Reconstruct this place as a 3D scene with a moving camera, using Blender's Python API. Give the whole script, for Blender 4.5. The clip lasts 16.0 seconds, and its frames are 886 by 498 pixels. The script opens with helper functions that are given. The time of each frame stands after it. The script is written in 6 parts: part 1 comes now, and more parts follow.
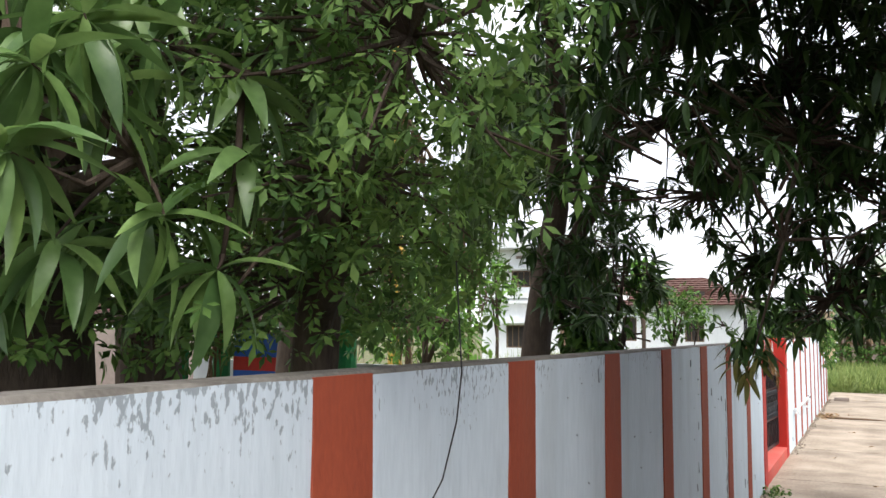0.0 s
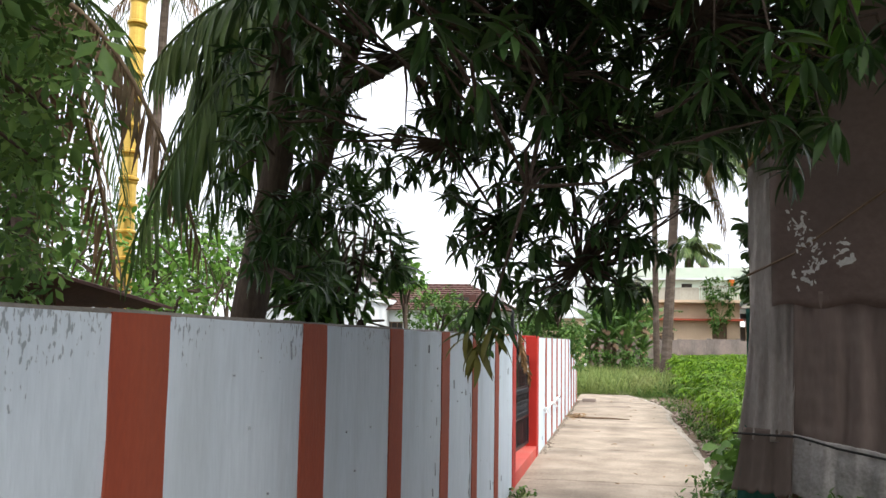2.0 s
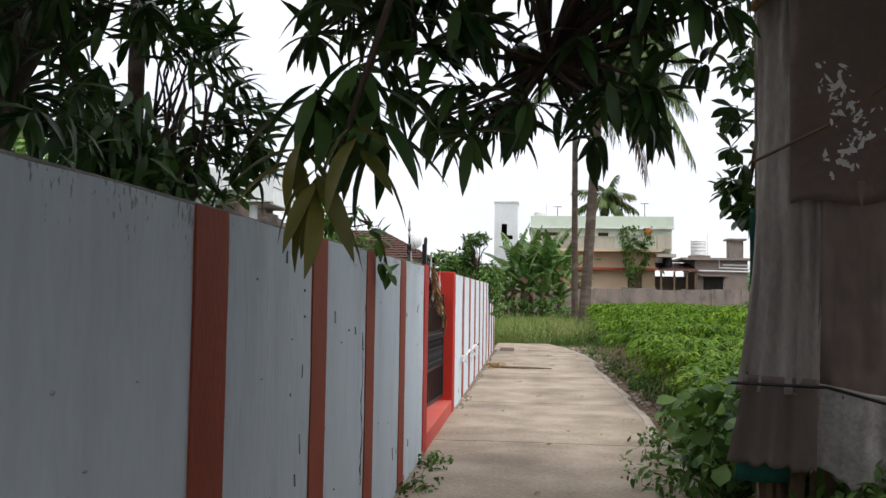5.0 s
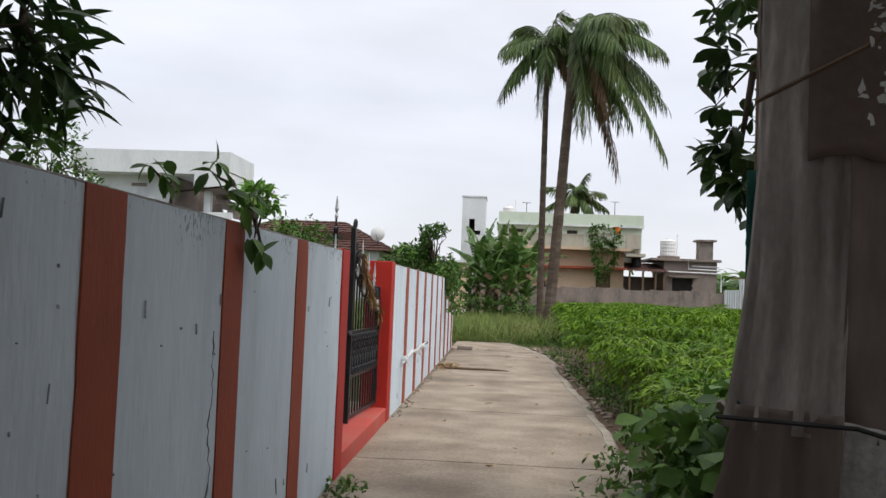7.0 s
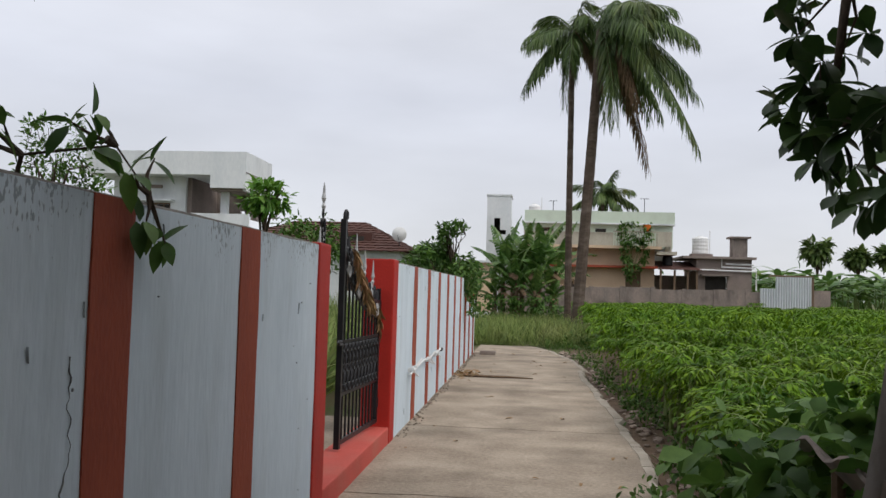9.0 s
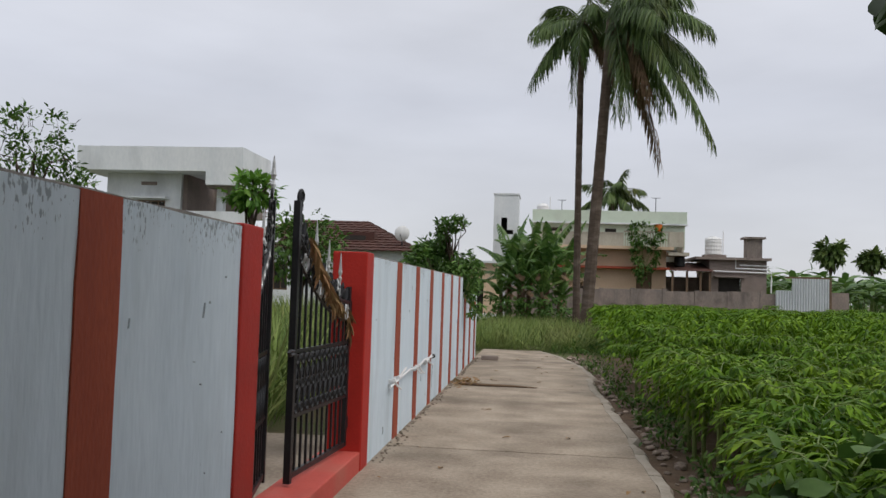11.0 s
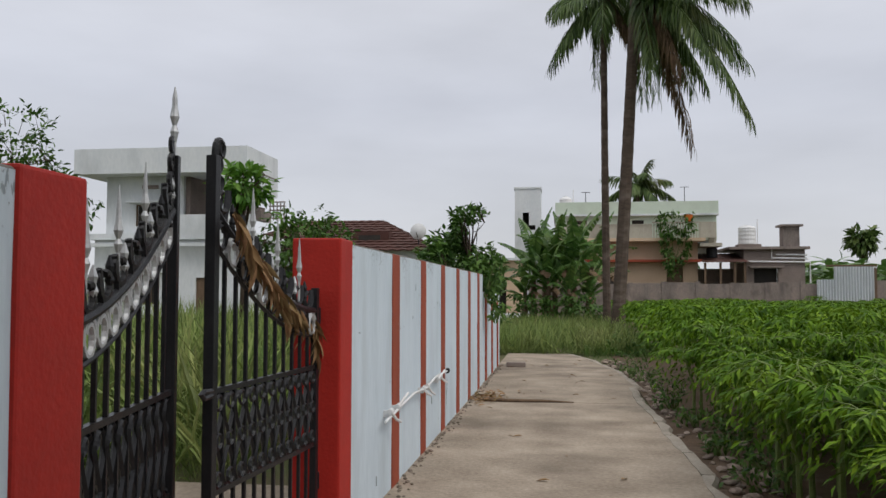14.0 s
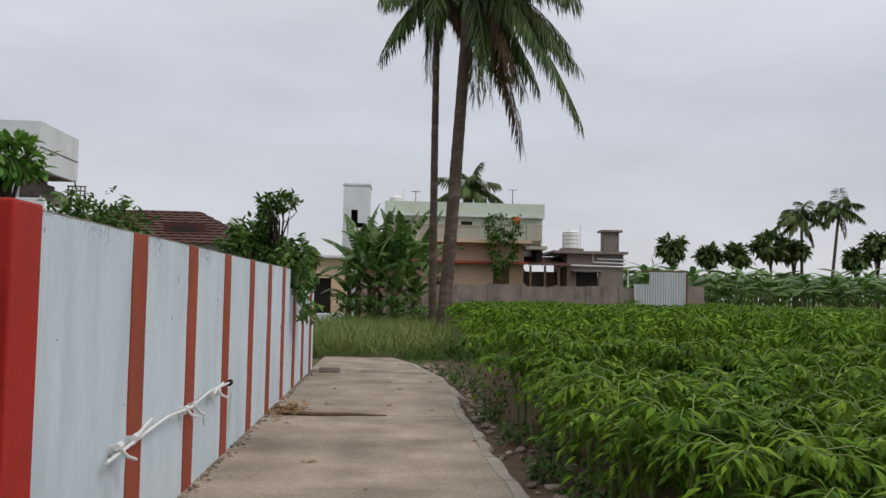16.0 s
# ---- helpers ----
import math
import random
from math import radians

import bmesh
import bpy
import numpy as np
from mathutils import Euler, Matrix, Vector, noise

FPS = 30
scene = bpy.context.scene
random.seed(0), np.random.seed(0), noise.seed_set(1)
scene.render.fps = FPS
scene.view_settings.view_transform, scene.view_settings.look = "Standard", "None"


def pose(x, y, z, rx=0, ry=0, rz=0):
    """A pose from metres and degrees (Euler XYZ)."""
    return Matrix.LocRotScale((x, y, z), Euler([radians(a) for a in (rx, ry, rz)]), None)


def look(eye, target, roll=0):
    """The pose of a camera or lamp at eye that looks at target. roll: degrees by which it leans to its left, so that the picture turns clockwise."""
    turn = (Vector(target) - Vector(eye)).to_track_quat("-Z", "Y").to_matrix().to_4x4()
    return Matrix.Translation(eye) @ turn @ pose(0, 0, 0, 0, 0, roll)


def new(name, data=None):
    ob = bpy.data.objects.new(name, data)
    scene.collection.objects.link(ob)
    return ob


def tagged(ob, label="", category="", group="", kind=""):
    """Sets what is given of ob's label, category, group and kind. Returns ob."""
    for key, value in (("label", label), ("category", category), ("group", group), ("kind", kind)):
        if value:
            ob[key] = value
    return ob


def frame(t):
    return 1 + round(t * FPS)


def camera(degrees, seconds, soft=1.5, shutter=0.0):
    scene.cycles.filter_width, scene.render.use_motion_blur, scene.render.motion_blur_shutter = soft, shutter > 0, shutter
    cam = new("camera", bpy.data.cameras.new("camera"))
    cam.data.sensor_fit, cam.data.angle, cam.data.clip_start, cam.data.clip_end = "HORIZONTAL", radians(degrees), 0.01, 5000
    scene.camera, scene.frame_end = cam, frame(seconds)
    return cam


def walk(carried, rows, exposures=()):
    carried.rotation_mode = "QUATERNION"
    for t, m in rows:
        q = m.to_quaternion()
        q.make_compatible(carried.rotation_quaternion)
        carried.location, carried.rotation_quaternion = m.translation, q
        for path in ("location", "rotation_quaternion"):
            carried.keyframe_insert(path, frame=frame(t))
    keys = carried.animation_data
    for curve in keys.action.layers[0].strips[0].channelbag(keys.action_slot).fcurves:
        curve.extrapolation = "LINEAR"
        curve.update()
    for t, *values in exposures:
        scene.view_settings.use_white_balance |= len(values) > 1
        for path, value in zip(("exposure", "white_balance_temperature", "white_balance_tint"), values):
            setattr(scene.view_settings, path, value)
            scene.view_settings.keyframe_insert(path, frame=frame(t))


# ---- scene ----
cam = camera(55.2, 16.0)
PATH = [
    (0, (0.641, 0.883, 2.003), (-0.26, 2.658, 2.191), 0.5),
    (0.5, (0.618, 1.216, 1.974), (-0.14, 3.056, 2.17), 0.2),
    (1, (0.574, 1.496, 1.938), (-0.068, 3.379, 2.141), 0.3),
    (1.5, (0.578, 1.79, 1.881), (0.094, 3.719, 2.087), 0.6),
    (2, (0.612, 2.076, 1.818), (0.207, 4.023, 2.03), 1.0),
    (2.5, (0.611, 2.371, 1.761), (0.264, 4.33, 1.968), 1.1),
    (3, (0.635, 2.656, 1.693), (0.288, 4.615, 1.894), 1.1),
    (3.5, (0.552, 2.97, 1.617), (0.219, 4.937, 1.764), 1.1),
    (4, (0.481, 3.325, 1.576), (0.198, 5.301, 1.684), 0.8),
    (4.5, (0.442, 3.727, 1.568), (0.159, 5.704, 1.673), 1.0),
    (5, (0.386, 4.234, 1.603), (0.178, 6.22, 1.708), 0.9),
    (7.5, (0.682, 6.009, 1.577), (0.545, 8.002, 1.674), 2.2),
    (8, (0.687, 6.344, 1.588), (0.554, 8.337, 1.685), 2.1),
    (8.5, (0.752, 6.653, 1.597), (0.554, 8.64, 1.695), 1.6),
    (9, (0.745, 7.004, 1.589), (0.539, 8.991, 1.687), 1.7),
    (11.5, (0.847, 8.766, 1.57), (0.611, 10.749, 1.672), 1.7),
    (12, (0.784, 9.113, 1.585), (0.525, 11.093, 1.686), 1.4),
    (12.5, (0.77, 9.464, 1.577), (0.41, 11.429, 1.68), 1.3),
    (13, (0.688, 9.849, 1.545), (0.244, 11.796, 1.648), 1.0),
    (13.5, (0.641, 10.238, 1.553), (0.243, 12.195, 1.654), 0.3),
    (14, (0.69, 10.621, 1.565), (0.412, 12.599, 1.667), 0.1),
    (14.5, (0.725, 11.048, 1.558), (0.622, 13.043, 1.662), 0.2),
    (15, (0.808, 11.382, 1.53), (0.841, 13.38, 1.63), -0.1),
    (15.5, (0.852, 11.793, 1.539), (0.931, 13.788, 1.644), 0.6),
    (16, (0.895, 12.158, 1.539), (1.011, 14.152, 1.645), 1.1),
]
walk(cam, [(t, look(eye, target, roll)) for t, eye, target, roll in PATH], exposures=[(0, 1.60), (2.5, 1.46), (3.5, 1.28), (5.2, 0.82), (7.4, 0.53), (9.0, 0.32), (11.5, 0.13), (13.5, 0.08), (14.5, 0.13), (16, 0.08)])

# ---- world and light: a bright overcast sky, with a veiled sun ----
SUN_UP, SUN_FROM = 50.0, -32.0          # degrees above the horizon; degrees from +x towards +y
world = bpy.data.worlds.new("overcast")
scene.world = world
world.use_nodes = True
wn, wl = world.node_tree.nodes, world.node_tree.links
wn.clear()
w_out = wn.new("ShaderNodeOutputWorld")
w_sky = wn.new("ShaderNodeTexSky")
w_sky.sky_type, w_sky.sun_disc = "NISHITA", False
w_sky.sun_elevation, w_sky.sun_rotation = radians(SUN_UP), radians(90 - SUN_FROM)
w_bg_sky = wn.new("ShaderNodeBackground")
w_bg_sky.inputs["Strength"].default_value = 0.06
wl.new(w_sky.outputs[0], w_bg_sky.inputs["Color"])
w_co = wn.new("ShaderNodeTexCoord")
w_sep = wn.new("ShaderNodeSeparateXYZ")
wl.new(w_co.outputs["Generated"], w_sep.inputs[0])
w_ramp = wn.new("ShaderNodeValToRGB")      # brighter towards the zenith
w_ramp.color_ramp.elements[0].position, w_ramp.color_ramp.elements[0].color = 0.0, (0.63, 0.64, 0.675, 1)
w_ramp.color_ramp.elements[1].position, w_ramp.color_ramp.elements[1].color = 0.9, (1.05, 1.05, 1.07, 1)
w_mid = w_ramp.color_ramp.elements.new(0.22)
w_mid.color = (0.60, 0.62, 0.69, 1)
wl.new(w_sep.outputs["Z"], w_ramp.inputs[0])
w_map = wn.new("ShaderNodeMapping")
w_map.inputs["Scale"].default_value = (1.6, 1.6, 5.5)
wl.new(w_co.outputs["Generated"], w_map.inputs[0])
w_noise = wn.new("ShaderNodeTexNoise")
w_noise.inputs["Scale"].default_value, w_noise.inputs["Detail"].default_value = 1.6, 5.0
wl.new(w_map.outputs[0], w_noise.inputs["Vector"])
w_cl = wn.new("ShaderNodeMapRange")
w_cl.inputs["From Min"].default_value, w_cl.inputs["From Max"].default_value = 0.3, 0.7
w_cl.inputs["To Min"].default_value, w_cl.inputs["To Max"].default_value = 0.90, 1.10
wl.new(w_noise.outputs["Fac"], w_cl.inputs["Value"])
w_mul = wn.new("ShaderNodeVectorMath")
w_mul.operation = "SCALE"
wl.new(w_ramp.outputs[0], w_mul.inputs[0])
wl.new(w_cl.outputs[0], w_mul.inputs["Scale"])
w_bg = wn.new("ShaderNodeBackground")
w_bg.inputs["Strength"].default_value = 1.0
wl.new(w_mul.outputs[0], w_bg.inputs["Color"])
w_mix = wn.new("ShaderNodeMixShader")
w_mix.inputs[0].default_value = 0.88
wl.new(w_bg_sky.outputs[0], w_mix.inputs[1])
wl.new(w_bg.outputs[0], w_mix.inputs[2])
wl.new(w_mix.outputs[0], w_out.inputs["Surface"])

sun = new("sun", bpy.data.lights.new("sun", "SUN"))
sun.data.energy, sun.data.angle, sun.data.color = 1.3, radians(25), (1.0, 0.96, 0.90)
sun_dir = Vector((math.cos(radians(SUN_UP)) * math.cos(radians(SUN_FROM)), math.cos(radians(SUN_UP)) * math.sin(radians(SUN_FROM)), math.sin(radians(SUN_UP))))
sun.matrix_world = look(sun_dir * 60, (0, 0, 0))


# ---- materials ----
def material(name, a, b, rough=0.7, scale=6.0, fine=60.0, bump=0.2, bump_scale=80.0, metal=0.0, stain=None, stain_scale=1.5, stain_amount=0.4,
             stretch=(1, 1, 1), vary=0.0, island=0.0, through_light=0.0, sheen=0.25, stain_low=0.5, mould=None):
    """Two colours mixed by coarse and fine noise at real size, with an optional stain and relief. vary: brightness spread from object to object;
    island: from leaf to leaf; through_light: share of light that passes a thin leaf or cloth."""
    m = bpy.data.materials.new(name)
    m.use_nodes = True
    n, l = m.node_tree.nodes, m.node_tree.links
    p = n["Principled BSDF"]
    p.inputs["Roughness"].default_value, p.inputs["Metallic"].default_value = rough, metal
    p.inputs["Specular IOR Level"].default_value = sheen
    co = n.new("ShaderNodeNewGeometry")
    mp = n.new("ShaderNodeMapping")
    mp.inputs["Scale"].default_value = stretch
    l.new(co.outputs["Position"], mp.inputs[0])

    def noise_at(s, detail=4.0):
        t = n.new("ShaderNodeTexNoise")
        t.inputs["Scale"].default_value, t.inputs["Detail"].default_value = s, detail
        l.new(mp.outputs[0], t.inputs["Vector"])
        return t.outputs["Fac"]

    def ranged(v, lo, hi, to0=0.0, to1=1.0):
        r = n.new("ShaderNodeMapRange")
        for k, x in zip(("From Min", "From Max", "To Min", "To Max"), (lo, hi, to0, to1)):
            r.inputs[k].default_value = x
        l.new(v, r.inputs["Value"])
        return r.outputs[0]

    def mixed(f, c0, c1):
        x = n.new("ShaderNodeMix")
        x.data_type = "RGBA"
        for s, v in ((x.inputs[0], f), (x.inputs[6], c0), (x.inputs[7], c1)):
            if isinstance(v, tuple):
                s.default_value = (*v, 1)
            elif isinstance(v, float):
                s.default_value = v
            else:
                l.new(v, s)
        return x.outputs[2]

    def maths(op, x, y):
        q = n.new("ShaderNodeMath")
        q.operation = op
        for s, v in ((q.inputs[0], x), (q.inputs[1], y)):
            if isinstance(v, float):
                s.default_value = v
            else:
                l.new(v, s)
        return q.outputs[0]

    both = maths("ADD", maths("MULTIPLY", noise_at(scale), 0.6), maths("MULTIPLY", noise_at(fine, 2.0), 0.4))
    c = mixed(ranged(both, 0.36, 0.64), a, b)
    if stain:
        c = mixed(maths("MULTIPLY", ranged(noise_at(stain_scale, 6.0), stain_low, stain_low + 0.2), stain_amount), c, stain)
    if mould:                            # black streaks that run down from the wall's top edge
        sx = n.new("ShaderNodeSeparateXYZ")
        l.new(co.outputs["Position"], sx.inputs[0])
        mp2 = n.new("ShaderNodeMapping")
        mp2.inputs["Scale"].default_value = (1, 1, 0.45)
        l.new(co.outputs["Position"], mp2.inputs[0])
        nz = n.new("ShaderNodeTexNoise")
        nz.inputs["Scale"].default_value, nz.inputs["Detail"].default_value = 60.0, 9.0
        l.new(mp2.outputs[0], nz.inputs["Vector"])
        reach = ranged(sx.outputs["Z"], mould - 0.30, mould + 0.02, -0.20, 0.07)
        patch = ranged(noise_at(2.3), 0.42, 0.62, -0.17, -0.02)
        c = mixed(maths("MULTIPLY", ranged(maths("ADD", maths("ADD", nz.outputs["Fac"], reach), patch), 0.51, 0.56), 0.6), c, (0.10, 0.115, 0.12))
    if vary:
        oi = n.new("ShaderNodeObjectInfo")
        hv = n.new("ShaderNodeHueSaturation")
        l.new(ranged(oi.outputs["Random"], 0.0, 1.0, 1.0 - vary, 1.0 + vary), hv.inputs["Value"])
        l.new(c, hv.inputs["Color"])
        c = hv.outputs[0]
    if island:
        hv = n.new("ShaderNodeHueSaturation")
        l.new(ranged(co.outputs["Random Per Island"], 0.0, 1.0, 1.0 - island, 1.0 + island), hv.inputs["Value"])
        l.new(ranged(co.outputs["Random Per Island"], 0.0, 1.0, 0.515, 0.485), hv.inputs["Hue"])
        l.new(c, hv.inputs["Color"])
        c = hv.outputs[0]
    l.new(c, p.inputs["Base Color"])
    if bump:
        bp = n.new("ShaderNodeBump")
        bp.inputs["Strength"].default_value, bp.inputs["Distance"].default_value = bump, 0.01
        l.new(maths("ADD", noise_at(bump_scale, 3.0), maths("MULTIPLY", noise_at(bump_scale * 0.15), 1.5)), bp.inputs["Height"])
        l.new(bp.outputs[0], p.inputs["Normal"])
    if through_light:
        tr = n.new("ShaderNodeBsdfTranslucent")
        l.new(c, tr.inputs["Color"])
        mx = n.new("ShaderNodeMixShader")
        mx.inputs[0].default_value = through_light
        l.new(p.outputs[0], mx.inputs[1])
        l.new(tr.outputs[0], mx.inputs[2])
        l.new(mx.outputs[0], n["Material Output"].inputs["Surface"])
    return m


WHITEWASH = material("whitewash", (0.60, 0.675, 0.735), (0.51, 0.585, 0.645), 0.85, 2.2, 30, 0.35, 36, stain=(0.38, 0.43, 0.46), stain_scale=3.2, stain_amount=0.4, stretch=(1, 1, 0.22), mould=1.87)
STRIPE = material("brick_red_paint", (0.33, 0.072, 0.035), (0.26, 0.055, 0.03), 0.75, 4, 50, 0.3, 55, stain=(0.2, 0.07, 0.045), stain_amount=0.35, stretch=(1, 1, 0.4))
POST_RED = material("signal_red_paint", (0.42, 0.026, 0.018), (0.34, 0.022, 0.016), 0.6, 3, 40, 0.25, 50, stain=(0.35, 0.05, 0.04), stain_amount=0.25)
SILL_RED = material("worn_red_paint", (0.50, 0.09, 0.07), (0.42, 0.07, 0.055), 0.7, 3, 40, 0.25, 50, stain=(0.4, 0.16, 0.12), stain_amount=0.5)
WALL_TOP = material("grimy_cement", (0.10, 0.09, 0.08), (0.20, 0.185, 0.165), 0.95, 6, 40, 0.6, 50, stain=(0.05, 0.05, 0.045), stain_scale=3, stain_amount=0.6)
CHIP = material("chipped_paint", (0.29, 0.32, 0.345), (0.40, 0.44, 0.47), 0.95, 20, 80, 0.3, island=0.35)
MOULD = material("black_mould", (0.10, 0.11, 0.11), (0.2, 0.21, 0.21), 0.95, 20, 80, 0.3)
CONCRETE = material("lane_concrete", (0.385, 0.322, 0.255), (0.225, 0.182, 0.14), 0.92, 1.6, 26, 0.9, 60, stain=(0.10, 0.078, 0.058), stain_scale=0.75, stain_amount=0.62, stain_low=0.49, vary=0.08)
KERB = material("pale_concrete", (0.40, 0.355, 0.30), (0.27, 0.235, 0.19), 0.9, 3, 40, 0.5, 60, stain=(0.2, 0.18, 0.14), stain_scale=2, stain_amount=0.4)
SOIL = material("soil", (0.13, 0.085, 0.055), (0.075, 0.05, 0.032), 0.95, 2.0, 30, 0.9, 40, stain=(0.19, 0.14, 0.1), stain_scale=4, stain_amount=0.5)
GRASSY = material("grassy_ground", (0.07, 0.10, 0.03), (0.11, 0.09, 0.05), 0.95, 0.7, 14, 0.8, 30, stain=(0.13, 0.1, 0.055), stain_scale=0.35, stain_amount=0.5)
BARK = material("mango_bark", (0.045, 0.032, 0.024), (0.085, 0.062, 0.046), 0.95, 8, 50, 0.9, 60, stretch=(1, 1, 0.3))
PALM_BARK = material("palm_bark", (0.11, 0.08, 0.062), (0.06, 0.045, 0.035), 0.95, 4, 30, 0.6, 40, stain=(0.22, 0.18, 0.15), stain_scale=1.5, stain_amount=0.5, stretch=(1, 1, 2.5))
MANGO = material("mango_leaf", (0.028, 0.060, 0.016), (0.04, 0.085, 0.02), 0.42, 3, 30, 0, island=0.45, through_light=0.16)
# mango leaf with its colour raised to look lit beneath the shading canopy
MANGO_LIT = material("mango_leaf_lit", (0.10, 0.185, 0.052), (0.18, 0.29, 0.095), 0.34, 3, 30, 0, island=0.4, through_light=0.26, sheen=0.5)
MANGO_OLD = material("mango_leaf_yellowing", (0.13, 0.12, 0.025), (0.09, 0.10, 0.02), 0.45, 5, 30, 0, island=0.3, through_light=0.25)
LOBED = material("lobed_leaf", (0.072, 0.148, 0.034), (0.135, 0.23, 0.057), 0.5, 3, 30, 0, island=0.45, through_light=0.32)
FRESH = material("fresh_leaf", (0.08, 0.19, 0.025), (0.12, 0.25, 0.035), 0.5, 3, 30, 0, island=0.35, through_light=0.3)
BUSH = material("bush_leaf", (0.05, 0.11, 0.02), (0.08, 0.16, 0.03), 0.55, 2, 20, 0, island=0.45, through_light=0.25)
YAM = material("yam_leaf", (0.052, 0.132, 0.006), (0.125, 0.225, 0.014), 0.55, 1.2, 12, 0, island=0.55, through_light=0.22, stain=(0.17, 0.23, 0.016), stain_scale=0.8, stain_amount=0.3, sheen=0.12)
YAM_DRY = material("yellowed_yam_leaf", (0.42, 0.27, 0.05), (0.30, 0.17, 0.05), 0.7, 6, 40, 0, island=0.4, through_light=0.2)
YAM_STEM = material("yam_stem", (0.12, 0.18, 0.05), (0.19, 0.24, 0.08), 0.6, 8, 40, 0.2)
DRY = material("dry_leaf", (0.29, 0.19, 0.09), (0.21, 0.125, 0.06), 0.8, 5, 30, 0, island=0.3, through_light=0.15)
DRY_FROND = material("dry_palm_leaf", (0.17, 0.115, 0.062), (0.11, 0.075, 0.045), 0.8, 5, 30, 0, island=0.35, through_light=0.12)
PALM = material("palm_leaf", (0.055, 0.10, 0.025), (0.085, 0.135, 0.035), 0.4, 0.8, 8, 0, island=0.4, through_light=0.2, stain=(0.17, 0.15, 0.05), stain_scale=0.5, stain_amount=0.4)
BANANA = material("banana_leaf", (0.055, 0.125, 0.025), (0.115, 0.215, 0.05), 0.4, 1, 12, 0, island=0.35, through_light=0.25, stain=(0.16, 0.15, 0.05), stain_scale=1, stain_amount=0.3)
GRASS = material("grass", (0.14, 0.22, 0.05), (0.22, 0.27, 0.09), 0.6, 0.8, 10, 0, island=0.4, through_light=0.25, stain=(0.23, 0.2, 0.09), stain_scale=0.4, stain_amount=0.5)
IRON = material("black_gate_paint", (0.012, 0.012, 0.014), (0.02, 0.02, 0.022), 0.35, 6, 60, 0.15, 90)
SILVER = material("silver_paint", (0.55, 0.56, 0.57), (0.42, 0.43, 0.44), 0.45, 20, 90, 0.2, metal=0.4)
TARP = material("grey_brown_tarpaulin", (0.20, 0.155, 0.135), (0.145, 0.11, 0.095), 0.75, 1.6, 26, 0.7, 16, stain=(0.12, 0.095, 0.08), stain_scale=1.6, stain_amount=0.6, stretch=(1, 1, 0.22), through_light=0.05)
TARP_DARK = material("brown_tarpaulin", (0.165, 0.12, 0.103), (0.125, 0.09, 0.077), 0.7, 1.3, 22, 0.3, 26, stain=(0.08, 0.06, 0.052), stain_scale=0.8, stain_amount=0.6, through_light=0.03)
NET = material("grey_net_cloth", (0.46, 0.42, 0.39), (0.33, 0.295, 0.27), 0.9, 3, 60, 0.5, 40, stain=(0.14, 0.12, 0.105), stain_scale=2.4, stain_amount=0.6, stretch=(1, 1, 0.3), through_light=0.25)
TARP_RAG = material("silvery_torn_sheet", (0.42, 0.40, 0.385), (0.24, 0.225, 0.21), 0.55, 3, 40, 0.6, 24, stain=(0.38, 0.37, 0.36), stain_scale=5, stain_amount=0.6)
FLAKE = material("white_flakes", (0.62, 0.61, 0.59), (0.5, 0.49, 0.47), 0.8, 9, 60, 0.2)
TEAL = material("teal_net_cloth", (0.02, 0.09, 0.075), (0.03, 0.13, 0.10), 0.85, 8, 60, 0.3, through_light=0.2)
CREAM = material("cream_plaster", (0.63, 0.47, 0.33), (0.56, 0.41, 0.28), 0.9, 1, 12, 0.3, 20, stain=(0.4, 0.33, 0.26), stain_scale=0.8, stain_amount=0.3)
PALE_GREEN = material("pale_green_plaster", (0.58, 0.66, 0.56), (0.52, 0.6, 0.5), 0.9, 1, 12, 0.3, 20, stain=(0.4, 0.42, 0.37), stain_scale=0.9, stain_amount=0.3)
WHITE_PLASTER = material("white_plaster", (0.70, 0.72, 0.73), (0.60, 0.63, 0.65), 0.9, 0.8, 12, 0.3, 20, stain=(0.34, 0.36, 0.37), stain_scale=0.9, stain_amount=0.45, stretch=(1, 1, 0.4))
GREY_PLASTER = material("weathered_grey_plaster", (0.29, 0.235, 0.205), (0.18, 0.155, 0.14), 0.95, 1.2, 14, 0.4, 25, stain=(0.1, 0.085, 0.08), stain_scale=2.2, stain_amount=0.7, stretch=(1, 1, 0.5))
BROWN_PLASTER = material("brown_grey_plaster", (0.27, 0.22, 0.195), (0.21, 0.17, 0.15), 0.95, 1.2, 14, 0.4, 25, stain=(0.12, 0.1, 0.09), stain_scale=0.8, stain_amount=0.5)
RUST_RED = material("rust_red_tiles", (0.095, 0.043, 0.034), (0.062, 0.031, 0.026), 0.85, 1.5, 20, 0.6, 18, stain=(0.09, 0.05, 0.04), stain_scale=0.9, stain_amount=0.6)
BALCONY = material("stained_balcony_paint", (0.48, 0.44, 0.36), (0.38, 0.34, 0.28), 0.9, 1.5, 14, 0.3, 20, stain=(0.2, 0.17, 0.14), stain_scale=1, stain_amount=0.5, stretch=(1, 1, 0.4))
# near-black colour that paints the shade of rooms onto panes and opening panels
ROOM_SHADE = material("interior_shade_colour", (0.03, 0.027, 0.025), (0.05, 0.045, 0.04), 0.9, 2, 20, 0)
TIN = material("galvanised_sheet", (0.60, 0.63, 0.65), (0.50, 0.53, 0.55), 0.5, 1, 14, 0.2, 20, metal=0.3, stain=(0.26, 0.27, 0.28), stain_scale=1.2, stain_amount=0.5, stretch=(1, 1, 0.3))
PVC = material("white_plastic", (0.72, 0.72, 0.72), (0.66, 0.66, 0.66), 0.4, 8, 40, 0)
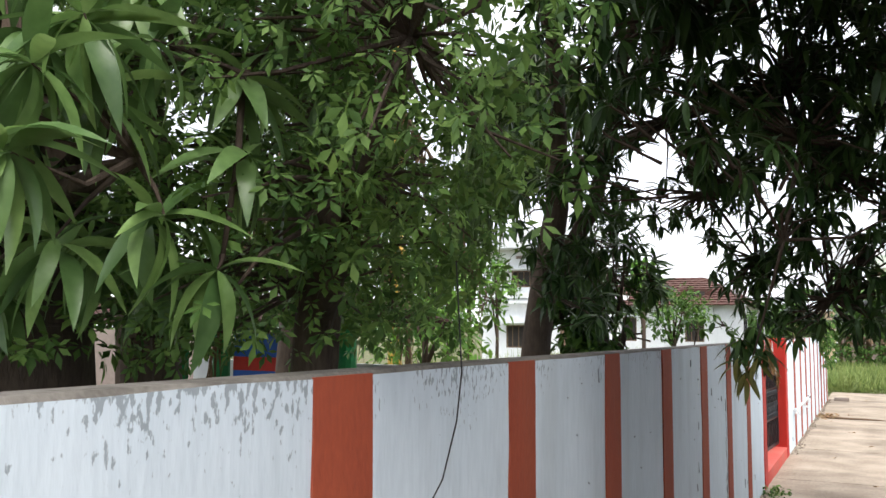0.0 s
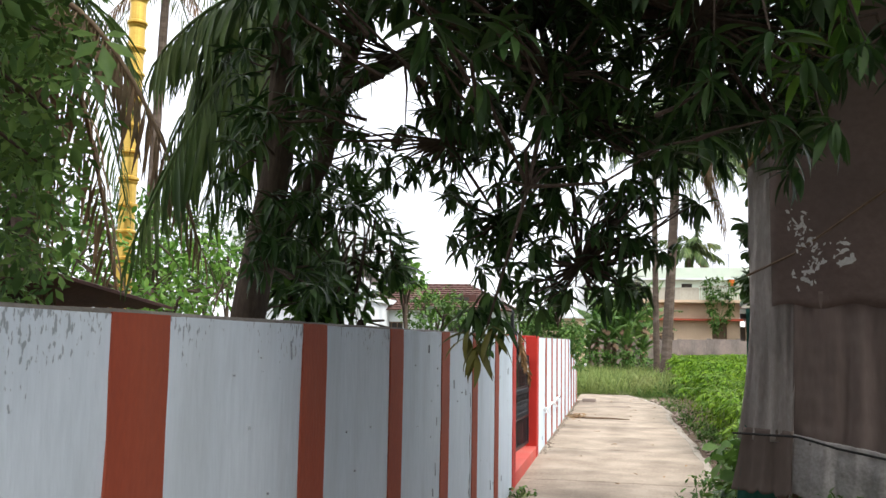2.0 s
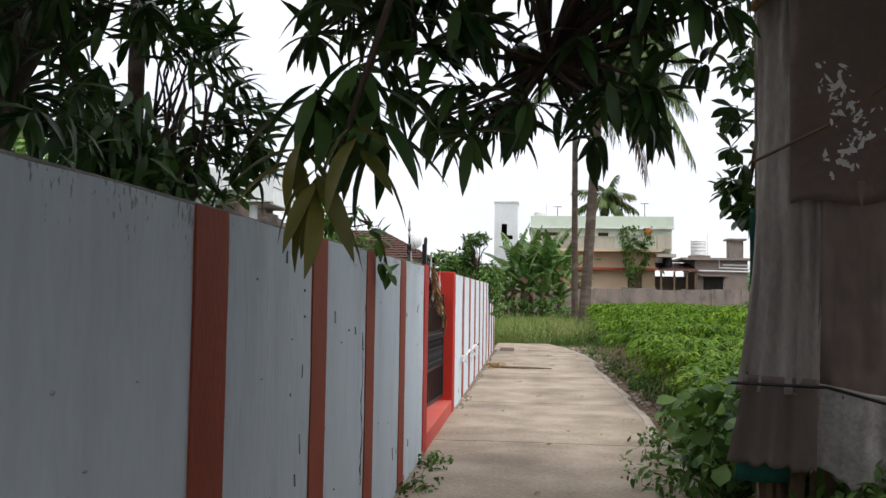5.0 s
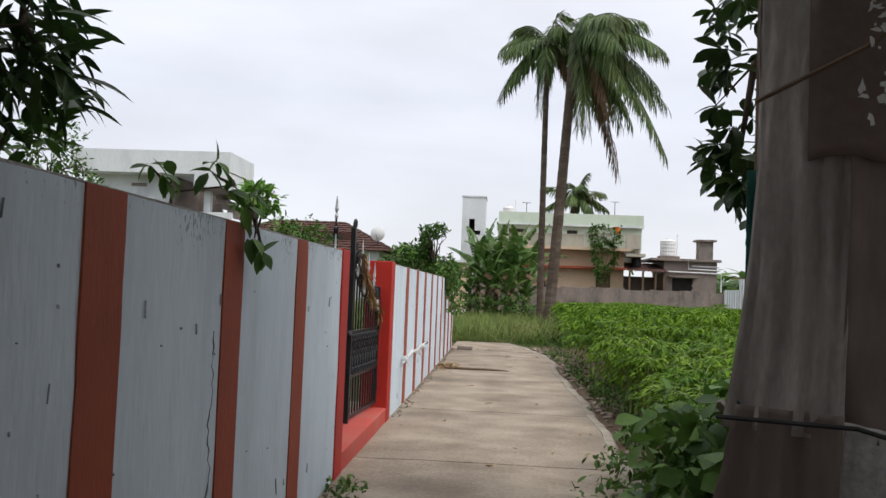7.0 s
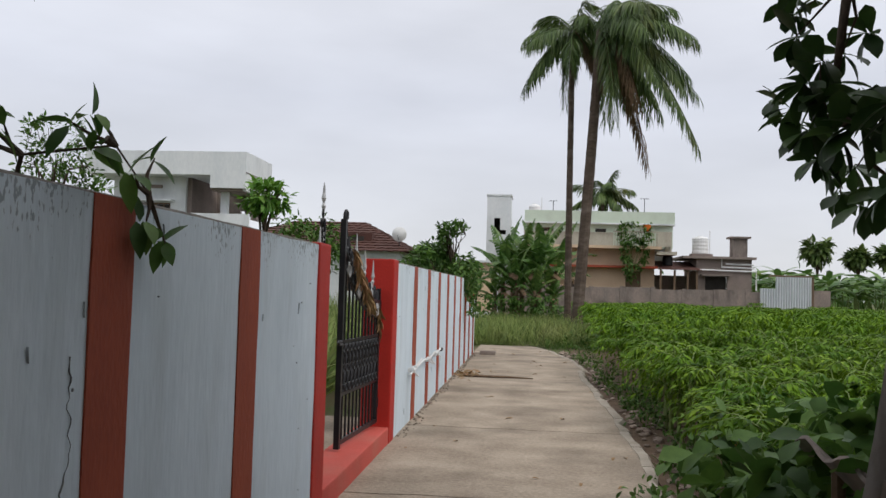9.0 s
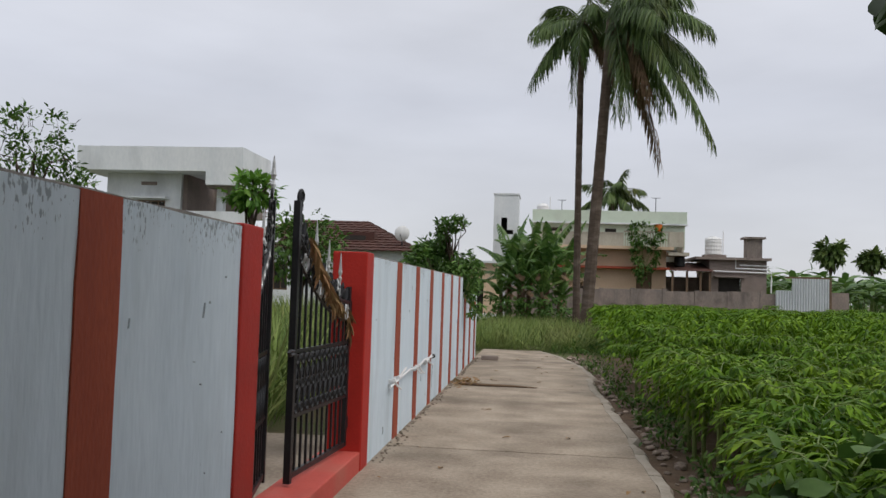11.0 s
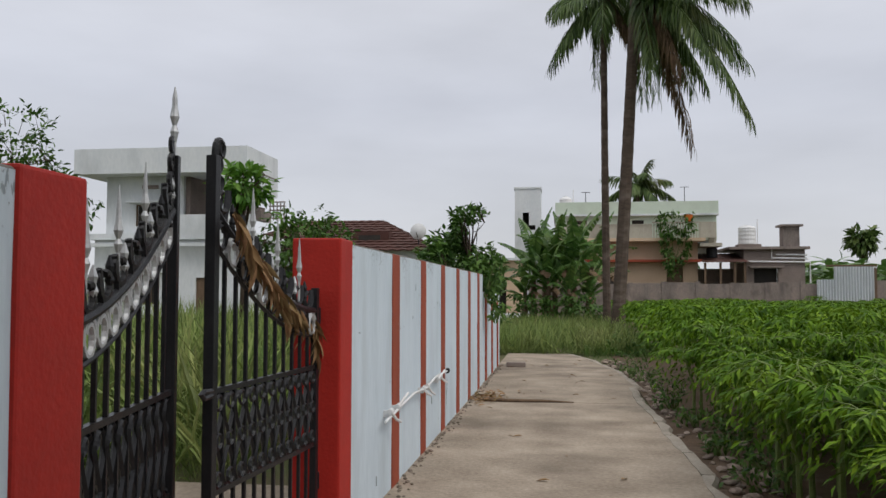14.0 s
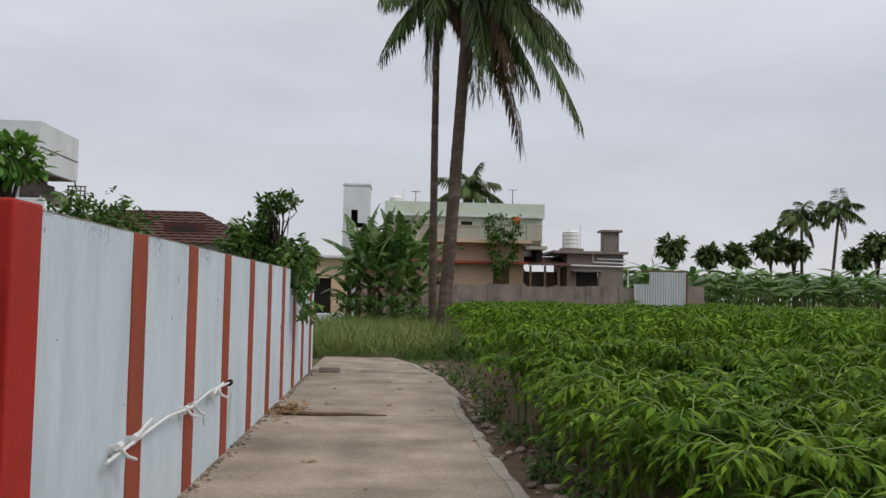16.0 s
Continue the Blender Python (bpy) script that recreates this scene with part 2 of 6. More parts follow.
GOLD = material("gilded_brass", (0.62, 0.42, 0.10), (0.5, 0.32, 0.07), 0.32, 6, 40, 0.3, 40, metal=0.85)
GREEN_PAINT = material("green_paint", (0.02, 0.22, 0.06), (0.015, 0.17, 0.05), 0.5, 4, 40, 0.1)
YELLOW_PAINT = material("yellow_paint", (0.55, 0.40, 0.06), (0.45, 0.33, 0.05), 0.55, 4, 40, 0.1)
BLUE_PAINT = material("blue_paint", (0.02, 0.10, 0.42), (0.02, 0.08, 0.33), 0.55, 4, 40, 0.1)
ORANGE = material("orange_plastic", (0.8, 0.2, 0.04), (0.7, 0.16, 0.03), 0.5, 4, 40, 0)
BLACK = material("black_rubber", (0.012, 0.012, 0.012), (0.02, 0.02, 0.02), 0.6, 8, 40, 0)
WOOD = material("weathered_wood", (0.17, 0.115, 0.075), (0.11, 0.075, 0.05), 0.9, 8, 50, 0.5, 50, stretch=(1, 1, 0.3))
STONE = material("rubble_stone", (0.24, 0.2, 0.16), (0.15, 0.12, 0.095), 0.95, 8, 60, 0.6, 60, vary=0.3, island=0.3)


# ---- mesh helpers ----
def part(name, bm, mat, parent, label="", smooth=False):
    """Links a bmesh as one mesh object, under a thing or a part."""
    me = bpy.data.meshes.new(name)
    bm.to_mesh(me)
    bm.free()
    me.materials.append(mat)
    if smooth:
        me.shade_smooth()
    ob = new(name, me)
    ob.parent = parent
    return tagged(ob, label) if label else ob


def thing(name, x=0, y=0, z=0, label="", category="", group="", kind="", turn=0):
    ob = new(name)
    ob.matrix_world = pose(x, y, z, 0, 0, turn)
    ob.empty_display_size = 0.1
    return tagged(ob, label, category, group, kind)


def box(bm, x0, y0, z0, x1, y1, z1, bevel=0.0):
    r = bmesh.ops.create_cube(bm, size=1.0, matrix=Matrix.Translation(((x0 + x1) / 2, (y0 + y1) / 2, (z0 + z1) / 2)) @ Matrix.Diagonal((abs(x1 - x0), abs(y1 - y0), abs(z1 - z0), 1)))
    if bevel:
        edges = list({e for v in r["verts"] for e in v.link_edges})
        bmesh.ops.bevel(bm, geom=edges, offset=bevel, segments=2, affect="EDGES", profile=0.6)
    return bm


def boxed(*args, bevel=0.0):
    return box(bmesh.new(), *args, bevel=bevel)


def tube(bm, points, radii, sides=8, cap=True):
    """A tube through points, with one radius or one for each point."""
    pts = [Vector(p) for p in points]
    if not isinstance(radii, (list, tuple)):
        radii = [radii] * len(pts)
    rings, side = [], None
    for i, p in enumerate(pts):
        d = (pts[min(i + 1, len(pts) - 1)] - pts[max(i - 1, 0)]).normalized()
        if side is None:
            side = d.cross(Vector((0, 0, 1)) if abs(d.z) < 0.9 else Vector((1, 0, 0))).normalized()
        side = (side - d * side.dot(d)).normalized()
        other = d.cross(side)
        rings.append([bm.verts.new(p + radii[i] * (math.cos(a) * side + math.sin(a) * other)) for a in (2 * math.pi * k / sides for k in range(sides))])
    for a, b in zip(rings, rings[1:]):
        for k in range(sides):
            bm.faces.new((a[k], a[(k + 1) % sides], b[(k + 1) % sides], b[k]))
    if cap:
        bm.faces.new(rings[0][::-1])
        bm.faces.new(rings[-1])
    return bm


def tubed(points, radii, sides=8):
    return tube(bmesh.new(), points, radii, sides)


def raw_mesh(name, verts, tris, mat, smooth=False):
    """A mesh of triangles from arrays."""
    me = bpy.data.meshes.new(name)
    me.vertices.add(len(verts))
    me.vertices.foreach_set("co", np.asarray(verts, dtype=np.float32).ravel())
    me.loops.add(len(tris) * 3)
    me.loops.foreach_set("vertex_index", np.asarray(tris, dtype=np.int32).ravel())
    me.polygons.add(len(tris))
    me.polygons.foreach_set("loop_start", np.arange(0, len(tris) * 3, 3, dtype=np.int32))
    me.update(calc_edges=True)
    me.materials.append(mat)
    if smooth:
        me.shade_smooth()
    return me


def blade(half_width, stations=5, droop=0.25, fold=0.35, shape="lance"):
    """One leaf along +x, a unit long, with a folded midrib and a drooping tip: vertices and triangles."""
    t = np.linspace(0, 1, stations)
    if shape == "lance":
        w = np.sin(np.pi * t ** 0.85) ** 0.8
    elif shape == "obovate":
        w = np.sin(np.pi * t ** 1.5) ** 0.7
    else:
        w = np.minimum(1, np.minimum(t * 6, (1 - t) * 5)) ** 0.7
    w[0], w[-1] = 0.06, 0.02
    mid = np.c_[t - 0.08 * droop * t * t, np.zeros_like(t), -droop * t * t]
    l = mid + np.c_[np.zeros_like(t), w * half_width, fold * w * half_width]
    r = mid + np.c_[np.zeros_like(t), -w * half_width, fold * w * half_width]
    v = np.r_[mid, l, r]
    tris, s = [], stations
    for i in range(s - 1):
        for off, flip in ((s, False), (2 * s, True)):
            q = (i, i + 1, off + i + 1, off + i)
            q = q[::-1] if flip else q
            tris += [(q[0], q[1], q[2]), (q[0], q[2], q[3])]
    return v, np.array(tris)


def lobed_blade():
    """A leaf of five soft lobes, a unit long."""
    vs, fs = [], []
    for turn, size, start in ((0.0, 0.68, 0.26), (0.9, 0.6, 0.14), (-0.9, 0.6, 0.14), (1.85, 0.46, 0.06), (-1.85, 0.46, 0.06)):
        c, s = math.cos(turn), math.sin(turn)
        edge = [(0.0, 0.0), (0.3, 0.13), (0.55, 0.22), (0.70, 0.13), (1.0, 0.0), (0.70, -0.13), (0.55, -0.22), (0.3, -0.13)]
        at = len(vs)
        for x, y in edge:
            px, py = start + size * x, size * y
            if turn:
                px = size * x + 0.05
            vs.append((c * px - s * py + (start if turn else 0), s * px + c * py, -0.3 * (px * c) ** 2 - 0.12 * abs(s * px) + 0.1 * abs(py)))
        fs += [(at, at + i, at + i + 1) for i in range(1, 7)]
    return np.array(vs), np.array(fs)


def strewn(shape, pos, ways, sizes, rolls=None):
    """Many copies of one leaf shape as arrays: at pos, pointing along ways, sized, turned by rolls about their length."""
    v, f = shape
    pos, ways, sizes = np.asarray(pos, float), np.asarray(ways, float), np.asarray(sizes, float)
    ways = ways / (np.linalg.norm(ways, axis=1, keepdims=True) + 1e-9)
    up = np.tile([0.0, 0.0, 1.0], (len(ways), 1))
    up[np.abs(ways[:, 2]) > 0.97] = (1, 0, 0)
    y = np.cross(up, ways)
    y /= np.linalg.norm(y, axis=1, keepdims=True) + 1e-9
    z = np.cross(ways, y)
    if rolls is not None:
        c, s = np.cos(rolls)[:, None], np.sin(rolls)[:, None]
        y, z = c * y + s * z, -s * y + c * z
    m = np.stack((ways, y, z), axis=2) * sizes[:, None, None]
    verts = np.einsum("nij,kj->nki", m, v) + pos[:, None, :]
    tris = f[None] + (np.arange(len(pos)) * len(v))[:, None, None]
    return verts.reshape(-1, 3), tris.reshape(-1, 3)


def joined(chunks):
    vs, fs, at = [], [], 0
    for v, f in chunks:
        vs.append(v)
        fs.append(f + at)
        at += len(v)
    return np.concatenate(vs), np.concatenate(fs)


def leaf_part(name, chunks, mat, parent, label="", kind=""):
    v, f = joined(chunks) if isinstance(chunks, list) else chunks
    ob = new(name, raw_mesh(name, v, f, mat))
    ob.parent = parent
    return tagged(ob, label, kind=kind)


def rosettes(rng, tips, ways, count, length, shape, sag=0.5, spread=1.0):
    """Whorls of leaves at the tips of twigs, drooping by sag."""
    pos, out, size = [], [], []
    for p, w in zip(tips, ways):
        n = rng.integers(count[0], count[1] + 1)
        w = np.asarray(w) / (np.linalg.norm(w) + 1e-9)
        side = np.cross(w, (0.3, 0.2, 0.9))
        side /= np.linalg.norm(side) + 1e-9
        other = np.cross(w, side)
        for k in range(n):
            a = 2.4 * k + rng.uniform(-0.3, 0.3)
            d = w * rng.uniform(-0.1, 0.8) + spread * (math.cos(a) * side + math.sin(a) * other)
            d[2] -= sag * rng.uniform(0.3, 1.3)
            pos.append(np.asarray(p) - w * 0.10 * length[1] * (k / n) * 3)
            out.append(d)
            size.append(rng.uniform(*length))
    return strewn(shape, pos, out, size, rng.uniform(-0.5, 0.5, len(pos)))


# ---- the ground, the lane and the ramp at its start ----
WX = -0.67                              # the lane side of the boundary wall
gbm = bmesh.new()
gv = [gbm.verts.new(c) for c in ((-1500, -1500, -0.06), (1500, -1500, -0.06), (1500, 2500, -0.06), (-1500, 2500, -0.06))]
gbm.faces.new(gv)
ground = part("ground", gbm, GRASSY, None)
tagged(ground, "flat grassy earth reaching to the horizon", "ground", kind="structure")


def lane_right(y):
    """The right edge of the lane."""
    if y > 25:
        return 2.0 - 0.0185 * (y - 25) ** 2 + 0.02 * math.sin(y * 2.1)
    return 1.93 + 0.05 * math.sin(y * 0.45) + 0.02 * math.sin(y * 2.1) + 0.01 * math.sin(y * 7.3)


lane = tagged(thing("lane"), "worn grey-brown concrete lane beside the striped wall", "lane", kind="structure")
LANE_JOINTS = [-12.0, 3.4, 6.9, 10.3, 13.6, 17.0, 22.9, 28.0, 32.6]
rng = np.random.default_rng(4)
for y0, y1 in zip(LANE_JOINTS, LANE_JOINTS[1:]):
    bm = bmesh.new()
    steps = max(4, int((y1 - y0) / 0.35))
    rows = []
    for i in range(steps + 1):
        y = y0 + 0.012 + (y1 - y0 - 0.024) * i / steps
        wob = 0.012 * math.sin(y * 5) if 0 < i < steps else 0.02 * rng.uniform(-1, 1)
        xr = lane_right(y) - 0.13
        rows.append([(WX - 0.02 + (xr - WX + 0.02) * k / 8, y + (0.03 * noise.noise((k * 0.9, y, 3)) if i in (0, steps) else 0), 0.006 * noise.noise((k * 0.7, y * 0.8, 1.0)) - 0.0) for k in range(9)])
    top = [[bm.verts.new(c) for c in r] for r in rows]
    low = [[bm.verts.new((c[0], c[1], -0.12)) for c in r] for r in rows]
    for i in range(steps):
        for k in range(8):
            bm.faces.new((top[i][k], top[i][k + 1], top[i + 1][k + 1], top[i + 1][k]))
        bm.faces.new((top[i][0], top[i + 1][0], low[i + 1][0], low[i][0]))
        bm.faces.new((top[i][8], low[i][8], low[i + 1][8], top[i + 1][8]))
    for k in range(8):
        bm.faces.new((top[0][k], low[0][k], low[0][k + 1], top[0][k + 1]))
        bm.faces.new((top[-1][k], top[-1][k + 1], low[-1][k + 1], low[-1][k]))
    part("slab", bm, CONCRETE, lane)
for i in range(26):                      # the pale rough edging along the field
    y0, y1 = 6.0 + i * 1.02, 6.0 + i * 1.02 + 1.0
    bm = bmesh.new()
    rows = []
    for j in range(6):
        y = y0 + (y1 - y0) * j / 5
        x = lane_right(y)
        e = 0.06 * noise.noise((y * 2.3, 0.3, 7)) + 0.03 * noise.noise((y * 9.0, 0.3, 3))
        rows.append([bm.verts.new(c) for c in ((x - 0.135, y, -0.1), (x - 0.129, y, 0.004 + e * 0.08), (x - 0.03 + e, y, 0.004), (x + e, y, -0.03), (x + 0.01 + e, y, -0.12))])
    for a, b in zip(rows, rows[1:]):
        for k in range(4):
            bm.faces.new((a[k], a[k + 1], b[k + 1], b[k]))
    part("edging", bm, KERB, lane, smooth=False)
bm = bmesh.new()                        # the earth ramp down from the road behind
prof = [(-14, 0.44), (0.9, 0.44), (1.4, 0.40), (3.2, 0.06), (3.75, 0.012)]
rows = [[bm.verts.new((x, y, z + (0.01 * noise.noise((x, y, 0)) if y < 3.5 else 0))) for x in (WX, 0.3, 1.2, 2.4, 4.0)] for y, z in prof]
for a, b in zip(rows, rows[1:]):
    for k in range(4):
        bm.faces.new((a[k], a[k + 1], b[k + 1], b[k]))
for i in range(len(prof) - 1):
    lo = [bm.verts.new((4.0, prof[i + j][0], -0.1)) for j in (0, 1)]
    bm.faces.new((rows[i][4], rows[i + 1][4], lo[1], lo[0]))
ramp = part("ramp", bm, SOIL, None)
tagged(ramp, "earth ramp sloping down to the lane", "ramp", kind="structure")


# ---- the boundary wall with its painted stripes ----
WALL_H, WALL_T = 1.87, 0.13


def rough_wall(x0, x1, y0, y1, z0, z1, dy=0.35, dz=0.31, amp=0.006, seed=0.0):
    """A plastered wall along y: its lane face is slightly uneven and its top edge worn."""
    bm = bmesh.new()
    ny, nz = max(1, round((y1 - y0) / dy)), max(1, round((z1 - z0) / dz))
    face = []
    for i in range(ny + 1):
        y = y0 + (y1 - y0) * i / ny
        col = []
        for k in range(nz + 1):
            z = z0 + (z1 - z0) * k / nz
            zz = z + (0.008 * noise.noise((y * 2.3, seed, 5)) if k == nz else 0)
            col.append(bm.verts.new((x1 + amp * noise.noise((y * 1.4, z * 1.9, seed)), y, zz)))
        col.append(bm.verts.new((x1 - 0.012, y, z1 + 0.012 + 0.006 * noise.noise((y * 3, 1, seed)))))
        col.append(bm.verts.new((x0 + 0.012, y, z1 + 0.012)))
        col.append(bm.verts.new((x0, y, z1)))
        col.append(bm.verts.new((x0, y, z0)))
        face.append(col)
    for a, b in zip(face, face[1:]):
        for k in range(len(a) - 1):
            bm.faces.new((a[k], b[k], b[k + 1], a[k + 1]))
    bm.faces.new(face[0])
    bm.faces.new(face[-1][::-1])
    bm.normal_update()
    for f in bm.faces:                   # the bare weathered cement of the top
        f.material_index = 1 if f.normal.z > 0.6 else 0
    return bm


def stripe(y0, y1, z0, z1, seed):
    """A hand-painted band, a skin on the wall with wavering edges."""
    bm = bmesh.new()
    rows = []
    for k in range(13):
        z = z0 + (z1 - z0) * k / 12
        a = y0 + 0.007 * noise.noise((z * 3, seed, 1)) + 0.004 * noise.noise((z * 13, seed, 2))
        b = y1 + 0.007 * noise.noise((z * 3, seed, 8)) + 0.004 * noise.noise((z * 13, seed, 9))
        rows.append([bm.verts.new((WX + 0.0085 + 0.003 * (0 if k < 12 else -1), y, z)) for y in (a, b)] + [bm.verts.new((WX - 0.02, y, z)) for y in (b, a)])
    for p, q in zip(rows, rows[1:]):
        for k in range(4):
            bm.faces.new((p[k], p[(k + 1) % 4], q[(k + 1) % 4], q[k]))
    bm.faces.new(rows[-1][::-1])
    bm.faces.new(rows[0])
    bm.normal_update()
    return bm


wall = tagged(thing("wall_boundary"), "whitewashed boundary wall with painted brick-red stripes and mould", "wall", kind="structure")
for bm in (rough_wall(WX - WALL_T, WX, -12, 12.57, -0.1, WALL_H, seed=1.0), rough_wall(WX - WALL_T, WX, 16.0, 25.2, -0.1, WALL_H, seed=2.0),
           rough_wall(WX - WALL_T, WX - 0.01, 25.2, 29.3, -0.1, 1.57, seed=3.0)):
    part("wall_section", bm, WHITEWASH, wall).data.materials.append(WALL_TOP)
for i, y in enumerate([-7.15, -5.75, -4.35, -2.95, -1.55, -0.15, 1.32, 2.722, 4.05, 5.415, 6.80, 8.25, 9.61, 11.03, 17.35, 18.75, 20.145, 21.55, 22.92, 24.3]):
    part("painted_stripe", stripe(y, y + 0.29, -0.02, WALL_H + 0.004, i * 3.7), STRIPE, wall)
for i, y in enumerate([25.75, 27.1, 28.5]):
    part("painted_stripe", stripe(y, y + 0.26, -0.02, 1.574, 80 + i * 3.7), STRIPE, wall)

# ---- the gateway: two red posts, a red sill and an iron gate of two leaves ----
gateway = tagged(thing("gateway"), "two bright red painted gate posts with a red sill", "gateway", kind="structure")
part("gate_post", boxed(WX - 0.30, 12.57, -0.1, WX + 0.012, 12.88, WALL_H + 0.02, bevel=0.012), POST_RED, gateway)
part("gate_post", boxed(WX - 0.30, 15.70, -0.1, WX + 0.012, 16.0, WALL_H + 0.03, bevel=0.014), POST_RED, gateway)
part("sill", boxed(WX - 0.34, 12.882, -0.1, WX + 0.006, 15.698, 0.17, bevel=0.015), SILL_RED, gateway)

# added out of view: keeps low sky light off the striped wall
side_wall = tagged(thing("unseen_wall_lane_side"), "unseen plain grey wall added opposite the striped wall to block sky light", "wall", kind="structure")
part("wall_section", rough_wall(2.9, 3.1, -9.0, 7.6, -0.1, 2.5, seed=5.0), GREY_PLASTER, side_wall)
# added behind the camera to cut the open sky on that side
back_wall = tagged(thing("unseen_wall_road_side"), "unseen plain grey wall added across the road to block sky light", "wall", kind="structure")
part("wall_section", boxed(WX - 6, -9.3, -0.1, 9, -9.05, 4.0), GREY_PLASTER, back_wall)


# ---- coconut palms ----
def frond(rng, base, way, length, sag, mat, parent, leaflets=34, leaf=0.75, hang=0.9, name="frond", width=0.03):
    """A palm leaf: an arching midrib and two rows of hanging leaflets, as one mesh."""
    way = Vector(way).normalized()
    pts = []
    n = 12
    for i in range(n + 1):
        t = i / n
        p = Vector(base) + way * length * t
        p.z -= sag * length * t ** 2.1
        pts.append(p)
    bm = bmesh.new()
    tube(bm, pts, [0.035 * (1 - 0.85 * i / n) + 0.004 for i in range(n + 1)], 5)
    bm.normal_update()
    bmesh.ops.triangulate(bm, faces=bm.faces[:])
    v0 = np.array([v.co[:] for v in bm.verts])
    f0 = np.array([[v.index for v in f.verts] for f in bm.faces])
    bm.verts.index_update()
    f0 = np.array([[v.index for v in f.verts] for f in bm.faces])
    bm.free()
    pos, out, size = [], [], []
    side = way.cross(Vector((0, 0, 1))).normalized()
    for i in range(leaflets):
        t = 0.12 + 0.88 * i / (leaflets - 1)
        k = min(int(t * n), n - 1)
        p = pts[k].lerp(pts[k + 1], t * n - k)
        d = (pts[k + 1] - pts[k]).normalized()
        for s in (-1, 1):
            w = d * (0.45 + 0.5 * t) + side * s * rng.uniform(0.55, 0.85) + Vector((0, 0, -hang * rng.uniform(0.4, 1.1)))
            pos.append(p)
            out.append(w)
            size.append(leaf * (0.55 + 0.75 * math.sin(math.pi * min(1, 0.15 + t * 0.8))) * rng.uniform(0.8, 1.1))
    lv = strewn(blade(width, 4, 0.35, 0.5), pos, out, size, rng.uniform(-0.4, 0.4, len(pos)))
    v, f = joined([(v0, f0), lv])
    ob = new(name, raw_mesh(name, v, f, mat))
    ob.parent = parent
    return ob


def coconut_palm(foot, crown, fronds, radius, label, seed, length=(3.6, 4.6), bend=0.0, dry=3, leaflets=34, sides=10, wind=(0.0, 0.0), leaf=0.75, sag=(0.25, 0.55), low=-0.75, width=0.03, side=-2.0):
    rng = np.random.default_rng(seed)
    ob = thing("coconut_palm", *foot, label=label, category="palm tree")
    rel = Vector(crown) - Vector(foot)
    pts, rad = [], []
    rings = 40
    for i in range(rings + 1):
        t = i / rings
        p = rel * t
        p.x += bend * math.sin(math.pi * t)
        pts.append(p)
        rad.append(radius * (1.0 + 0.7 * (1 - min(1, t * 12)) ** 2 - 0.25 * t) * (1 + 0.05 * (i % 2)))
    part("trunk", tubed(pts, rad, sides), PALM_BARK, ob)
    for i in range(fronds):
        a = 2.399 * i + rng.uniform(-0.55, 0.55)
        up = 1.25 + (low - 1.25) * (i / max(1, fronds - 1)) ** 0.9
        way = (math.cos(a) * math.cos(up) + wind[0], math.sin(a) * math.cos(up) + wind[1], math.sin(up) * 0.9)
        if math.cos(a) < side:
            continue
        old = i >= fronds - dry
        frond(rng, rel, way, rng.uniform(*length) * (0.85 if old else 1), rng.uniform(*sag), DRY_FROND if old else PALM, ob, leaflets, leaf, 0.8, width=width)
    return ob


coconut_palm((2.57, 40.7, -0.06), (3.32, 40.7, 12.4), 34, 0.235, "tall coconut palm with a windswept crown and grey trunk", 11, bend=0.02, wind=(0.42, -0.1), low=-1.0, length=(3.0, 4.4), leaflets=80, leaf=1.0, sag=(0.4, 0.9), dry=4, width=0.026, side=-0.5)
coconut_palm((2.32, 42.3, -0.06), (2.28, 42.3, 12.6), 14, 0.15, "slender dark coconut palm beside the thicker one", 12, bend=-0.02, wind=(-0.1, 0), low=-0.7, length=(2.0, 2.9), leaflets=64, leaf=0.9, sag=(0.5, 1.0), dry=1, width=0.026)


# ---- broadleaf trees ----
def branchy_tree(name, foot, limbs, tips, ways, label, rng, leaf_chunks, twigs=1.0, category="tree", bark=BARK, crown_label=""):
    """A tree with a trunk and limbs (lists of points with radii), twigs out to the leaf tips, and a crown of single leaves."""
    ob = thing(name, *foot, label=label, category=category)
    f = Vector(foot)
    bm = bmesh.new()
    for pts, rad in limbs:
        tube(bm, [Vector(p) - f for p in pts], rad, 9)
    part("trunk", bm, bark, ob, smooth=True)
    nodes = [Vector(p) for pts, rad in limbs for p in pts[1:]]
    bm = bmesh.new()
    for p, w in zip(tips, ways):
        if rng.random() > twigs:
            continue
        p = Vector(p)
        near = min(nodes, key=lambda q: (q - p).length)
        if (near - p).length > 0.75:
            near = p + (near - p).normalized() * rng.uniform(0.25, 0.6)
        mid = near.lerp(p, 0.5) + Vector(rng.uniform(-0.12, 0.12, 3)) * min(1.0, (near - p).length)
        tube(bm, [near - f, mid - f, p - f], [0.011, 0.007, 0.003], 5)
    tagged(part("branchwork", bm, bark, ob), kind="stuff")
    for nm, chunks, m in leaf_chunks:
        v, t = joined(chunks) if isinstance(chunks, list) else chunks
        leaf_part(nm, (v - np.array(foot), t), m, ob)
    return ob


def sample(rng, n, lo, hi, ok=lambda p: True, thick=0.0):
    """Points spread in a box where ok() holds, thinned into clumps by noise."""
    out = []
    tries = 0
    while len(out) < n and tries < n * 60:
        tries += 1
        p = rng.uniform(lo, hi)
        if ok(p) and noise.noise(Vector(p) * 1.3) > thick:
            out.append(p)
    return out


MANGO_SHAPE = blade(0.105, 6, 0.32, 0.35)
rng = np.random.default_rng(21)


